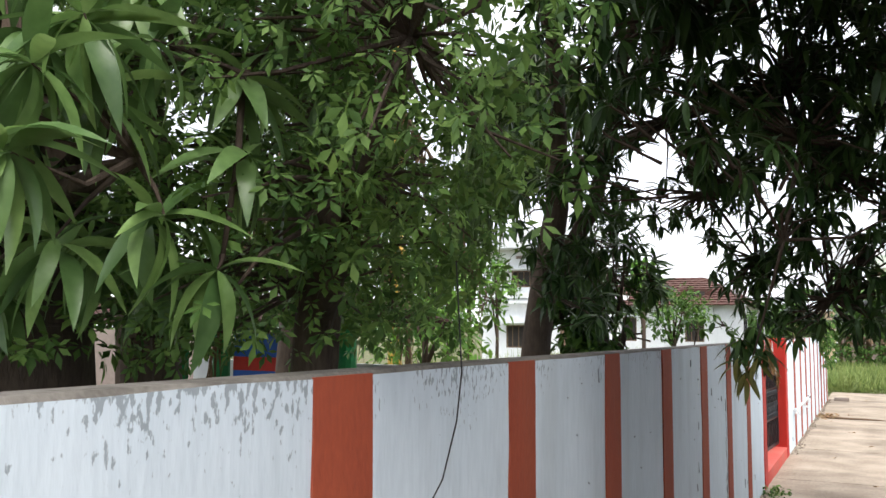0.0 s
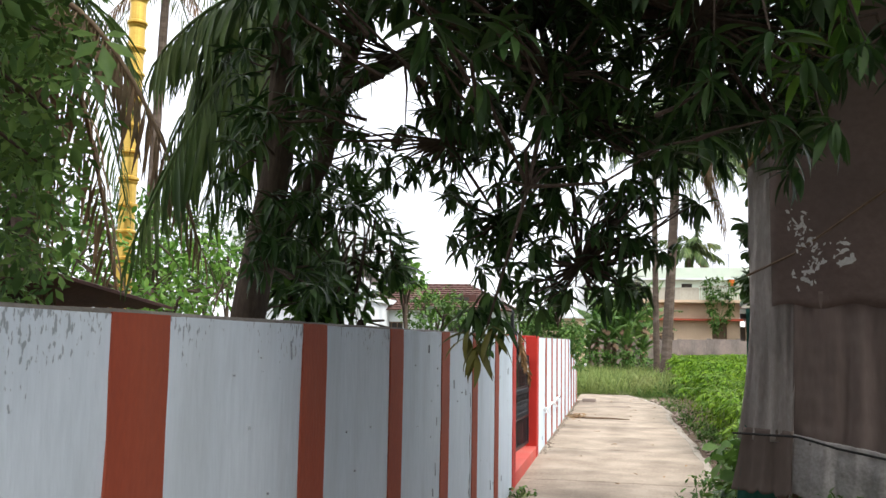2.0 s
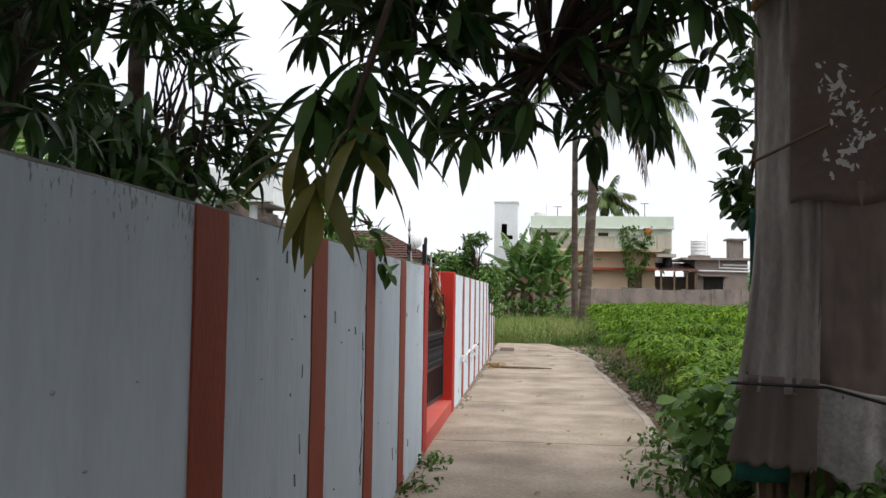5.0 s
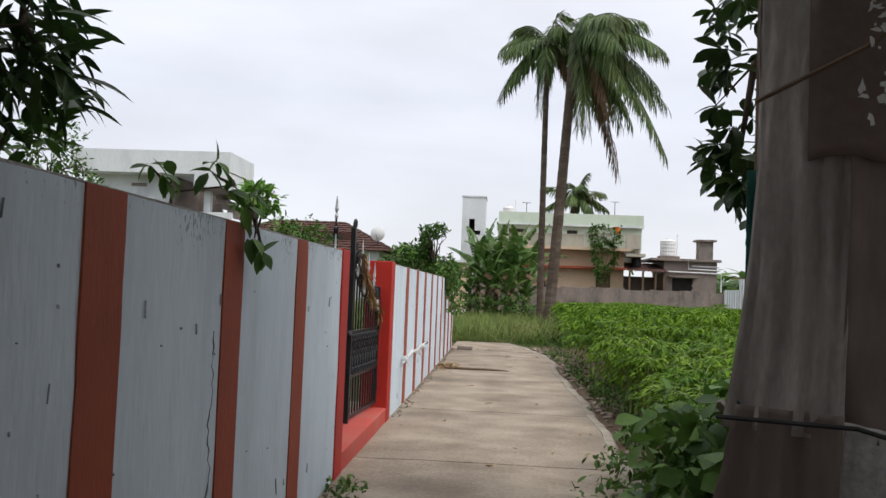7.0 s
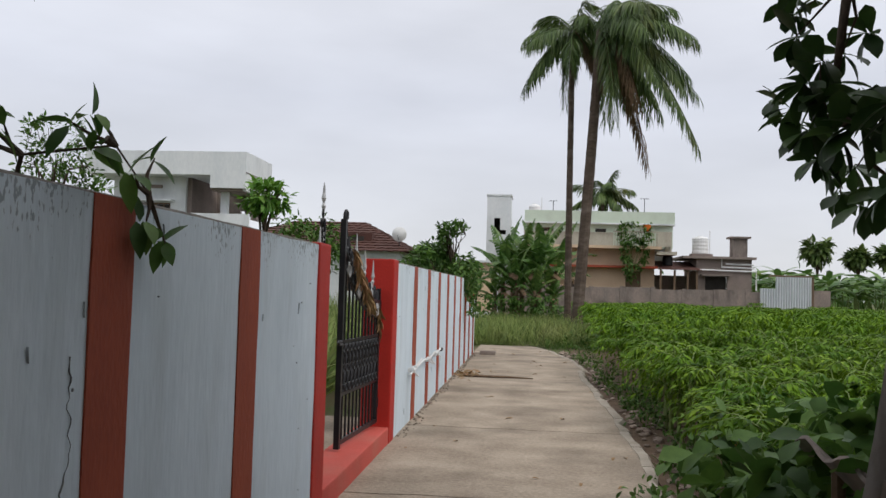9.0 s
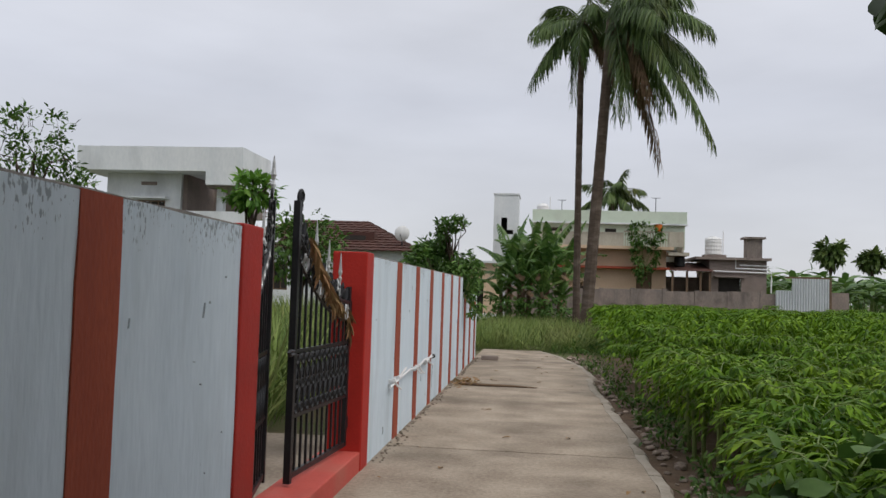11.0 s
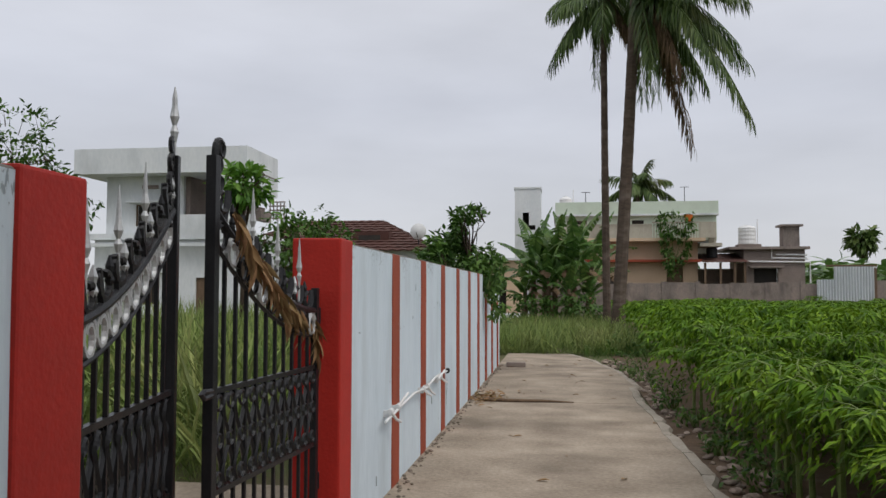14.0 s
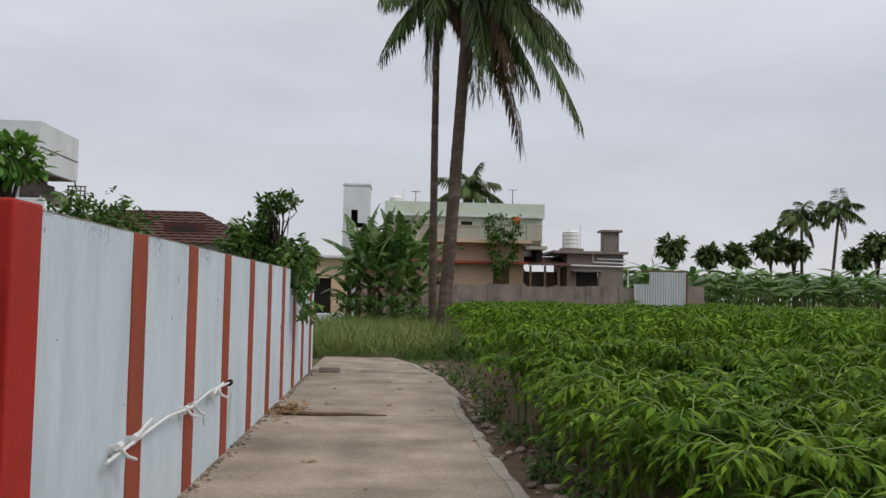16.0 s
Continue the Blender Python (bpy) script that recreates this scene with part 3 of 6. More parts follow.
def over_lane(p):
    x, y, z = p
    if x < 0.615 - 0.53 * (y - 2.37) and z < 4.7:
        return False
    if -0.98 < x < 0.0 and z < 2.95:
        return False
    if z < 2.75 - 0.15 * x and x > -0.05:
        return False
    if y > 6.5 and x > -1.1 and z < 2.4 + 0.5 * (y - 6):
        return False
    return True


tips = sample(rng, 540, (-3.4, 4.6, 2.6), (1.6, 7.4, 5.2), over_lane, -0.12)
tips += sample(rng, 230, (-0.3, 5.9, 2.85), (1.6, 6.9, 4.7), thick=-0.2)
def spray(p):
    """The low spray over the lane: it hangs deepest in its middle."""
    low = 1.90 + 0.75 * (p[0] - 0.3) ** 2 + (0.45 * (-0.05 - p[0]) if p[0] < -0.05 else 0.0)
    return p[2] > low + 0.06


tips += sample(rng, 34, (-1.6, 6.4, 2.05), (-0.98, 7.8, 2.7), thick=-0.2)
small = sample(rng, 135, (-0.32, 6.1, 1.9), (1.0, 6.8, 2.75), spray, -0.12) + sample(rng, 150, (-1.0, 5.9, 2.72), (1.2, 6.9, 3.7), thick=-0.1) + sample(rng, 60, (0.3, 5.9, 2.8), (1.5, 6.6, 3.6), thick=-0.2)
ways = [(rng.uniform(-0.5, 0.5), rng.uniform(-0.5, 0.5), rng.uniform(-0.5, 0.5)) for p in tips + small]
hang = [(0.03, 5.6, 1.76), (0.1, 5.62, 1.84), (-0.03, 5.66, 1.82)]
hang_green = [(0.12, 5.7, 1.88), (0.0, 5.72, 1.93), (0.06, 5.78, 1.99)]
trunk = [([(-1.86, 7.2, -0.1), (-1.80, 7.2, 1.0), (-1.73, 7.2, 1.95), (-1.67, 7.2, 2.34), (-1.56, 7.2, 2.96), (-1.55, 7.18, 3.6), (-1.52, 7.0, 4.3), (-1.7, 6.4, 5.4)], [0.16, 0.125, 0.115, 0.11, 0.095, 0.08, 0.06, 0.03]),
         ([(-1.66, 7.2, 2.28), (-1.39, 7.2, 2.74), (-1.26, 7.2, 2.95), (-1.12, 7.2, 3.55), (-0.98, 7.15, 4.2), (-0.4, 6.6, 4.9)], [0.08, 0.068, 0.062, 0.055, 0.045, 0.03]),
         ([(-1.57, 7.22, 3.0), (-1.25, 7.05, 3.3), (-0.6, 6.7, 3.45), (0.2, 6.4, 3.55), (1.0, 6.2, 3.4)], [0.05, 0.055, 0.05, 0.04, 0.02]),
         ([(-1.2, 7.25, 3.4), (-0.9, 6.9, 3.8), (-0.3, 6.2, 4.0), (0.6, 5.6, 4.1), (1.2, 5.2, 3.9)], [0.05, 0.05, 0.045, 0.04, 0.02]),
         ([(0.2, 6.4, 3.55), (0.3, 6.1, 3.1), (0.22, 5.8, 2.5), (0.06, 5.66, 1.86)], [0.02, 0.016, 0.010, 0.005]),
         ([(0.2, 6.4, 3.55), (0.35, 6.4, 3.0), (0.42, 6.4, 2.2)], [0.02, 0.014, 0.007]),
         ([(-0.6, 6.7, 3.45), (-0.3, 6.55, 2.9), (0.0, 6.45, 2.45)], [0.02, 0.012, 0.006])]
chunk = [rosettes(rng, tips, ways[:len(tips)], (9, 14), (0.12, 0.19), MANGO_SHAPE, 0.55), rosettes(rng, small, ways[len(tips):], (8, 12), (0.09, 0.145), blade(0.12, 6, 0.35, 0.35), 0.4), rosettes(rng, hang_green, [(0.1, -0.1, -0.6)] * 3, (9, 12), (0.13, 0.19), MANGO_SHAPE, 0.6)]
hang_ways = [(0.0, 0.0, -1.0), (0.3, 0, -0.8), (-0.3, 0.1, -0.7), (0.1, 0.3, -0.6)]
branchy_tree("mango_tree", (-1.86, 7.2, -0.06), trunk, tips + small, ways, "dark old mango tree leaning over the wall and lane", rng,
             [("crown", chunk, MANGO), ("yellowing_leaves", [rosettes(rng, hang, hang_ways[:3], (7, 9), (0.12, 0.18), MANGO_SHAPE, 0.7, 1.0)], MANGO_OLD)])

rng = np.random.default_rng(22)
tips = sample(rng, 120, (-2.9, 1.5, 2.1), (-1.15, 3.2, 3.9), lambda p: not (p[0] > -1.5 and p[2] > 2.4 and p[1] < 1.75), -0.15)
WHORLS = [(-0.95, 2.77, 2.5), (-1.0, 2.51, 2.29), (-0.95, 2.66, 2.16), (-1.0, 2.1, 2.58), (-1.1, 2.39, 2.61), (-1.0, 2.8, 2.75), (-1.15, 3.45, 2.89), (-0.9, 1.99, 2.35), (-1.3, 3.91, 3.25), (-1.1, 2.54, 2.79), (-1.0, 3.03, 3.0), (-1.0, 2.23, 2.74), (-1.1, 3.19, 2.46), (-1.3, 2.42, 2.24)]
tips += WHORLS
ways = [(rng.uniform(0.2, 1.0), rng.uniform(-0.9, 0.1), rng.uniform(-0.2, 0.7)) for p in tips]
tips += sample(rng, 70, (-3.6, 2.2, 2.7), (-1.5, 3.6, 4.7), thick=-0.3)
ways += [(rng.uniform(0.2, 1.0), rng.uniform(-0.9, 0.1), rng.uniform(-0.2, 0.7)) for p in tips[len(ways):]]
trunk = [([(-2.05, 2.95, -0.1), (-2.05, 2.95, 1.2), (-2.08, 2.9, 2.4), (-2.0, 2.6, 3.6)], [0.3, 0.26, 0.22, 0.08]),
         ([(-2.62, 4.05, -0.1), (-2.6, 4.05, 1.5), (-2.45, 3.8, 2.8), (-2.2, 3.4, 3.8)], [0.2, 0.17, 0.13, 0.05]),
         ([(-2.15, 3.55, -0.1), (-2.2, 3.6, 1.5), (-2.3, 3.6, 2.6)], [0.09, 0.08, 0.05]),
         ([(-2.35, 2.85, 2.0), (-1.7, 2.7, 2.4), (-1.1, 2.5, 2.45)], [0.09, 0.05, 0.02]),
         ([(-2.25, 2.75, 2.6), (-1.6, 2.4, 3.1), (-1.0, 2.2, 3.2)], [0.08, 0.05, 0.02]),
         ([(-1.7, 2.75, 2.5), (-1.3, 2.82, 2.85), (-1.0, 2.8, 2.75), (-0.96, 2.74, 2.48), (-0.95, 2.68, 2.2)], [0.03, 0.018, 0.012, 0.010, 0.007])]
branchy_tree("mango_tree", (-2.05, 2.95, -0.06), trunk, tips, ways, "mango tree with large glossy leaves in a lit colour over the wall", rng,
             [("crown", [rosettes(rng, tips, ways, (12, 18), (0.17, 0.26), blade(0.125, 8, 0.6, 0.3), 0.4)], MANGO_LIT)])

rng = np.random.default_rng(23)


def lobed_room(p):
    return p[0] < 0.615 - 0.80 * (p[1] - 2.37) - 0.12 and not (p[0] > -0.8 and p[2] < 2.1) and not (p[0] > -0.45 and p[2] < 2.3 - 0.3 * p[0])


tips = sample(rng, 1600, (-2.3, 2.6, 1.95), (0.1, 5.3, 4.3), lobed_room, -0.25)
ways = [(rng.uniform(-0.6, 1), rng.uniform(-1, 0.6), rng.uniform(-0.8, 0.2)) for p in tips]
trunk = [([(-1.35, 3.6, -0.1), (-1.33, 3.6, 1.2), (-1.28, 3.62, 2.2), (-1.2, 3.7, 3.2), (-1.3, 3.8, 4.1)], [0.13, 0.1, 0.09, 0.06, 0.03]),
         ([(-1.3, 3.6, 1.9), (-0.9, 3.3, 2.5), (-0.6, 3.1, 2.9)], [0.05, 0.03, 0.015]),
         ([(-1.25, 3.65, 2.5), (-1.6, 4.2, 3.0), (-1.7, 4.6, 3.5)], [0.05, 0.03, 0.015])]
pos, out, size = [], [], []
for p, w in zip(tips, ways):
    for k in range(5):
        pos.append(np.asarray(p) + rng.uniform(-0.09, 0.09, 3))
        out.append(np.asarray(w) + rng.uniform(-0.6, 0.6, 3) + (0, 0, -0.35))
        size.append(rng.uniform(0.06, 0.105))
branchy_tree("vine_covered_tree", (-1.35, 3.6, -0.06), trunk, tips, ways, "small tree smothered in lobed green creeper leaves", rng,
             [("crown", [strewn(lobed_blade(), pos, out, size, rng.uniform(-0.7, 0.7, len(pos)))], LOBED)], twigs=0.25)


# ---- the yam field ----
def yam_plant(rng, height, spread, n_leaf=20, stations=3, steep=1.0, leaf=(0.09, 0.15)):
    """One elephant-foot yam: mottled bare stalks, three forked arms each, and an umbrella of drooping leaflets. steep lifts the arms."""
    bm = bmesh.new()
    pos, out, size = [], [], []
    for stalk in range(1 if spread < 0.46 else 2):
        off = Vector((rng.uniform(-0.1, 0.1), rng.uniform(-0.1, 0.1), 0)) * stalk
        top = off * 2 + Vector((0, 0, height * rng.uniform(0.5, 0.6)))
        tube(bm, [off + Vector((0, 0, -0.05)), off + Vector((0.01, 0, height * 0.3)), top], [0.026, 0.021, 0.014], 6)
        for k in range(3):
            a = 2.094 * k + 1.0 * stalk + rng.uniform(-0.3, 0.3)
            for fork in (-0.42, 0.42):
                b = a + fork
                d = Vector((math.cos(b), math.sin(b), 0))
                pts = [top]
                for i in range(1, 6):
                    t = i / 5
                    pts.append(top + d * spread * t + Vector((0, 0, height * steep * (0.72 * t - 0.62 * t * t))))
                tube(bm, pts, [0.009, 0.007, 0.005, 0.004, 0.003, 0.002], 4)
                side = Vector((-d.y, d.x, 0))
                for i in range(2, n_leaf + 1):
                    t = i / n_leaf
                    q = t * 5
                    j = min(int(q), 4)
                    p = pts[j].lerp(pts[j + 1], q - j)
                    for s in (-1, 1):
                        pos.append(p)
                        out.append(d * rng.uniform(0.2, 1.0) + side * s * rng.uniform(0.3, 1.0) + Vector((0, 0, rng.uniform(-0.6, 0.35))))
                        size.append(rng.uniform(*leaf) * (0.7 + 0.5 * math.sin(math.pi * t)))
        for k in range(n_leaf * 3):          # smaller leaves of a lower tier round the stalk
            a, r = rng.uniform(0, 6.28), spread * rng.uniform(0.25, 0.95)
            pos.append(top + Vector((r * math.cos(a), r * math.sin(a), height * rng.uniform(-0.22, 0.1))))
            out.append(Vector((math.cos(a) + rng.uniform(-0.7, 0.7), math.sin(a) + rng.uniform(-0.7, 0.7), rng.uniform(-0.8, 0.2))))
            size.append(rng.uniform(*leaf))
    return bm, strewn(blade(0.125, stations, 0.4, 0.3), pos, out, size, rng.uniform(-0.4, 0.4, len(pos)))


rng = np.random.default_rng(31)
yam_kinds = []
for k in range(7):
    bm, leaves = yam_plant(rng, rng.uniform(1.2, 1.5), rng.uniform(0.42, 0.56), steep=(0.8, 0.7, 1.1)[k % 3])
    bm.normal_update()
    me = bpy.data.meshes.new("stalk")
    bm.to_mesh(me)
    me.materials.append(YAM_STEM)
    bm.free()
    light_bm, light = yam_plant(rng, 1.5, 0.45, 13, 3, leaf=(0.11, 0.18))
    light_bm.free()
    yam_kinds.append((me, raw_mesh("leaves", *leaves, YAM), light))


def field_edge(y):
    if y < 26:
        return 2.5 + 0.1 * math.sin(y * 1.3)
    return 2.75 + 0.02 * (y - 26)


spots = []
y = 9.0
while y < 55.0:
    x = field_edge(y) + rng.uniform(0.0, 0.25)
    while x < 5 + (y - 6) * 0.75:
        spots.append((x + rng.uniform(-0.16, 0.16), y + rng.uniform(-0.16, 0.16)))
        x += 0.56 + 0.38 * (y > 28)
    y += 0.56 + 0.36 * (y > 28)
spots = [(x, y) for x, y in spots if not ((x < 3.6 + 0.2 * (y - 10)) and y < 12.2) and not (abs(x - 2.9) < 1.0 and abs(y - 41) < 1.6)]
spots.sort(key=lambda s: math.hypot(s[0] - 1.0, s[1] - 11))
near = spots[:295]
for i, (x, y) in enumerate(near):
    stalk, leaves, raw = yam_kinds[i % len(yam_kinds)]
    ob = thing("yam_plant", x, y, -0.06, "leafy green elephant-foot yam plant in the crop field", "crop plant", "yam plants of the field", turn=math.degrees(rng.uniform(0, 6.28)))
    ob.scale = (1, 1, min(1.0, 0.74 + 0.026 * max(0, y - 14)) * rng.uniform(0.85, 1.15))
    for nm, me in (("stalk", stalk), ("leaves", leaves)):
        o = new(nm, me)
        o.parent = ob
    if i % 19 == 4:                      # a withered lower leaf
        v, f = strewn(blade(0.11, 4, 0.5, 0.3), [(0.03 * math.cos(q), 0.03 * math.sin(q), 0.55 - 0.008 * q) for q in range(26)],
                      [(math.cos(q * 2.4), math.sin(q * 2.4), rng.uniform(-1.6, 0.1)) for q in range(26)], rng.uniform(0.14, 0.26, 26))
        leaf_part("withered_leaf", (v, f), YAM_DRY, ob, "yellowed withered leaf")
chunks = []
for x, y in spots[295:]:
    v, f = yam_kinds[rng.integers(len(yam_kinds))][2]
    a = rng.uniform(0, 6.28)
    c, s = math.cos(a), math.sin(a)
    k = rng.uniform(0.8, 1.2) * (1.3 if y > 28 else 1.0)
    tall = rng.uniform(0.86, 1.16) + 0.14 * noise.noise((x * 0.35, y * 0.35, 2))
    v = np.c_[c * v[:, 0] - s * v[:, 1], s * v[:, 0] + c * v[:, 1], v[:, 2]] * (k, k, tall) + (x, y, -0.06)
    chunks.append((v, f))
v, f = joined(chunks)
crop = new("yam_crop", raw_mesh("yam_crop", v, f, YAM))
tagged(crop, "dense green yam crop filling the far field", "crop", kind="stuff")
sbm = bmesh.new()
box(sbm, lane_right(20) - 0.02, 5, -0.3, 60, 56, -0.045)
soil = part("field_soil", sbm, SOIL, None)
tagged(soil, "dark tilled field soil between the crop rows", "soil", kind="structure")


# ---- buildings beyond the field ----
def grid_wall(x0, x1, z0, z1, y0, y1, holes=()):
    """A wall in the xz plane, from y0 to y1 thick, with openings (xa, xb, za, zb) through it."""
    xs = sorted({x0, x1, *(h[0] for h in holes), *(h[1] for h in holes)})
    zs = sorted({z0, z1, *(h[2] for h in holes), *(h[3] for h in holes)})
    bm = bmesh.new()
    for xa, xb in zip(xs, xs[1:]):
        for za, zb in zip(zs, zs[1:]):
            cx, cz = (xa + xb) / 2, (za + zb) / 2
            if not any(h[0] < cx < h[1] and h[2] < cz < h[3] for h in holes):
                box(bm, xa, y0, za, xb, y1, zb)
    bmesh.ops.remove_doubles(bm, verts=bm.verts[:], dist=0.0005)
    return bm


def window(parent, xa, xb, za, zb, y, depth=0.12, bars=2, mat=WOOD):
    """A dark window set into its opening: frame, bars, a pane behind coloured as room shade."""
    w = thing("window")
    w.parent = parent
    bm = bmesh.new()
    for b in ((xa, za, xa + 0.06, zb), (xb - 0.06, za, xb, zb), (xa + 0.06, za, xb - 0.06, za + 0.06), (xa + 0.06, zb - 0.06, xb - 0.06, zb)):
        box(bm, b[0], y + 0.03, b[1], b[2], y + 0.03 + depth * 0.5, b[3])
    part("frame", bm, mat, w)
    for k in range(bars):
        x = xa + (xb - xa) * (k + 1) / (bars + 1)
        part("bar", boxed(x - 0.02, y + 0.04, za + 0.06, x + 0.02, y + 0.08, zb - 0.06), mat, w)
    part("pane", boxed(xa + 0.06, y + depth * 0.5 + 0.05, za + 0.06, xb - 0.06, y + depth * 0.5 + 0.07, zb - 0.06), ROOM_SHADE, w)


# the cream house: lower storey, balcony with its creeper, upper storey set back, pale green parapet
house = thing("house", 0, 62, -0.06, "two-storey cream house with balcony and pale green parapet", "house")
part("lower_wall", grid_wall(0.3, 8.6, 0, 4.75, 0, 0.25, ((3.0, 4.3, 1.2, 2.6), (6.8, 7.75, 0.0, 3.25))), CREAM, house)
part("side_wall", boxed(8.35, 0.25, 0, 8.6, 8, 4.75), CREAM, house)
part("side_wall", boxed(0.3, 0.25, 0, 0.55, 8, 4.75), CREAM, house)
part("door", boxed(6.8, 0.12, 0, 7.75, 0.18, 3.25), WOOD, house, "grey-brown wooden door")
window(house, 3.0, 4.3, 1.2, 2.6, 0.02)
part("sunshade", boxed(0.2, -0.75, 3.42, 8.7, -0.002, 3.56), STRIPE, house, "rust red painted ledge")
part("balcony_floor", boxed(0.3, -1.0, 4.62, 8.9, -0.002, 4.80), CREAM, house)
bm = bmesh.new()
box(bm, 0.3, -1.0, 4.80, 5.9, -0.88, 5.55)
box(bm, 8.6, -1.0, 4.80, 9.5, -0.88, 5.72)
box(bm, 0.3, -1.03, 5.55, 5.9, -0.85, 5.62)
part("balcony_parapet", bm, BALCONY, house, "stained plaster balcony parapet")
part("balcony_side", boxed(9.38, -0.88, 4.5, 9.5, 0.9, 5.72), BALCONY, house)
part("balcony_rail", boxed(5.9, -0.98, 5.66, 8.6, -0.90, 5.74), BALCONY, house)
for k in range(18):
    x = 5.97 + k * 0.15
    part("baluster", boxed(x, -0.97, 4.80, x + 0.06, -0.91, 5.66), BALCONY, house)
part("upper_wall", grid_wall(0.3, 9.85, 4.75, 6.25, 0.9, 1.15, ((4.9, 5.6, 4.8, 6.0), (1.0, 2.2, 5.0, 6.0))), PALE_GREEN, house)
part("upper_side_wall", boxed(9.6, 1.15, 3.9, 9.85, 8, 6.25), WHITE_PLASTER, house)
part("slab", boxed(8.6, -0.85, 4.30, 9.85, 1.1, 4.5), BALCONY, house)
# the doorway's shade, coloured onto a flat panel
part("upper_door", boxed(4.9, 1.0, 4.8, 5.6, 1.06, 6.0), ROOM_SHADE, house)
window(house, 1.0, 2.2, 5.0, 6.0, 0.92)
part("roof_slab", boxed(0.2, 0.55, 6.25, 9.95, 8.05, 6.36), WHITE_PLASTER, house)
part("parapet", boxed(0.3, 0.60, 6.36, 9.92, 0.78, 7.1), PALE_GREEN, house, "pale green roof parapet")
part("parapet", boxed(9.74, 0.78, 6.36, 9.92, 8, 7.1), PALE_GREEN, house)
part("roof_deck", boxed(0.4, 0.8, 6.30, 9.7, 8.0, 6.40), GREY_PLASTER, house)
for x, h in ((7.2, 0.5), (8.3, 1.15), (2.2, 0.9)):
    part("antenna", tube(tubed([(x, 3, 6.4), (x, 3, 7.1 + h)], 0.025, 5), [(x - 0.28, 3, 7.08 + h), (x + 0.28, 3, 7.08 + h)], 0.02, 5), IRON, house)
tower = thing("stair_tower", 0, 64, -0.06, "plain white stair tower with dark openings behind the house", "tower")
part("wall", grid_wall(-2.25, -0.62, 0, 8.15, 0, 0.2, ((-1.75, -1.35, 5.55, 6.65), (-1.35, -0.95, 5.55, 5.85))), WHITE_PLASTER, tower)
part("side_wall", boxed(-0.82, 0.2, 0, -0.62, 2.4, 8.15), WHITE_PLASTER, tower)
part("side_wall", boxed(-2.25, 0.2, 0, -2.05, 2.4, 8.15), WHITE_PLASTER, tower)
part("roof", boxed(-2.3, -0.05, 8.15, -0.57, 2.45, 8.25), WHITE_PLASTER, tower)
# dark sheet that stands for the shade inside the tower
part("inner_dark", boxed(-2.0, 1.2, 4.5, -0.85, 1.25, 7.9), ROOM_SHADE, tower)


def water_tank(x, y, z, r, h, label):
    t = thing("water_tank", x, y, z, label, "water tank")
    pr = [(0.0, r * 0.98), (0.03, r)] + [(h * k / 10, r * (1.0 if k % 2 else 0.965)) for k in range(1, 9)] + [(h * 0.84, r), (h * 0.93, r * 0.8), (h * 0.97, r * 0.42)]
    part("tank", tubed([(0, 0, q[0]) for q in pr], [q[1] for q in pr], 20), PVC, t)
    part("lid", tubed([(0, 0, h * 0.965), (0, 0, h), (0, 0, h * 1.01)], [r * 0.36, r * 0.36, r * 0.2], 14), PVC, t)
    part("outlet_pipe", tubed([(r * 1.15, 0, h * 1.3), (r * 1.15, 0, 0.05), (r * 0.9, 0, 0.05)], 0.03, 6), PVC, t)


water_tank(11.65, 63.2, 4.45, 0.52, 1.15, "white plastic water tank on the outbuilding roof")
water_tank(0.95, 66.0, 6.34, 0.42, 1.45, "white plastic water tank on the house roof")

out = thing("outbuilding", 0, 62, -0.06, "brown flat-roofed outbuilding with pipes and a chimney", "outbuilding")
part("wall", grid_wall(11.2, 14.6, 0, 4.15, 0, 0.25, ((11.75, 13.1, 1.6, 3.05),)), BROWN_PLASTER, out)
part("side_wall", boxed(11.2, 0.25, 0, 11.4, 4.2, 4.15), BROWN_PLASTER, out)
part("side_wall", boxed(14.4, 0.25, 0, 14.6, 4.2, 4.15), BROWN_PLASTER, out)
part("roof", boxed(10.3, -0.35, 4.15, 14.8, 4.4, 4.30), GREY_PLASTER, out, "dark weathered roof slab")
# near-black panel in place of the shade behind the opening
part("window_opening", boxed(11.75, 0.3, 1.6, 13.1, 0.34, 3.05), ROOM_SHADE, out)
part("window_shade", boxed(11.45, -0.5, 3.08, 13.3, -0.002, 3.16), GREY_PLASTER, out)
part("tank_base", boxed(11.05, 0.7, 4.30, 12.35, 1.7, 4.50), BROWN_PLASTER, out)
part("chimney", boxed(13.5, 0.3, 4.30, 14.4, 1.2, 5.50), GREY_PLASTER, out)
part("chimney_cap", boxed(13.32, 0.12, 5.50, 14.58, 1.38, 5.62), GREY_PLASTER, out)
for pts in ([(12.75, -0.06, 4.3), (12.75, -0.06, 3.65), (14.75, -0.06, 3.6)], [(10.4, -0.1, 3.35), (11.3, -0.1, 3.45), (14.85, -0.1, 3.4), (14.85, -0.1, 2.2)], [(13.0, -0.06, 3.85), (14.7, -0.06, 3.82)]):
    part("pipe", tubed(pts, 0.055, 6), PVC, out, "white waste pipe")
shed = thing("lean_to", 0, 62, -0.06, "open lean-to with a rusty red sheet roof", "shed")
bm = bmesh.new()
rows = [[bm.verts.new((8.7 + 2.6 * k / 20, yy, zz + 0.035 * (k % 2))) for k in range(21)] for yy, zz in ((-1.2, 3.35), (2.8, 4.0))]
for k in range(20):
    bm.faces.new((rows[0][k], rows[0][k + 1], rows[1][k + 1], rows[1][k]))
r = bmesh.ops.extrude_face_region(bm, geom=bm.faces[:])
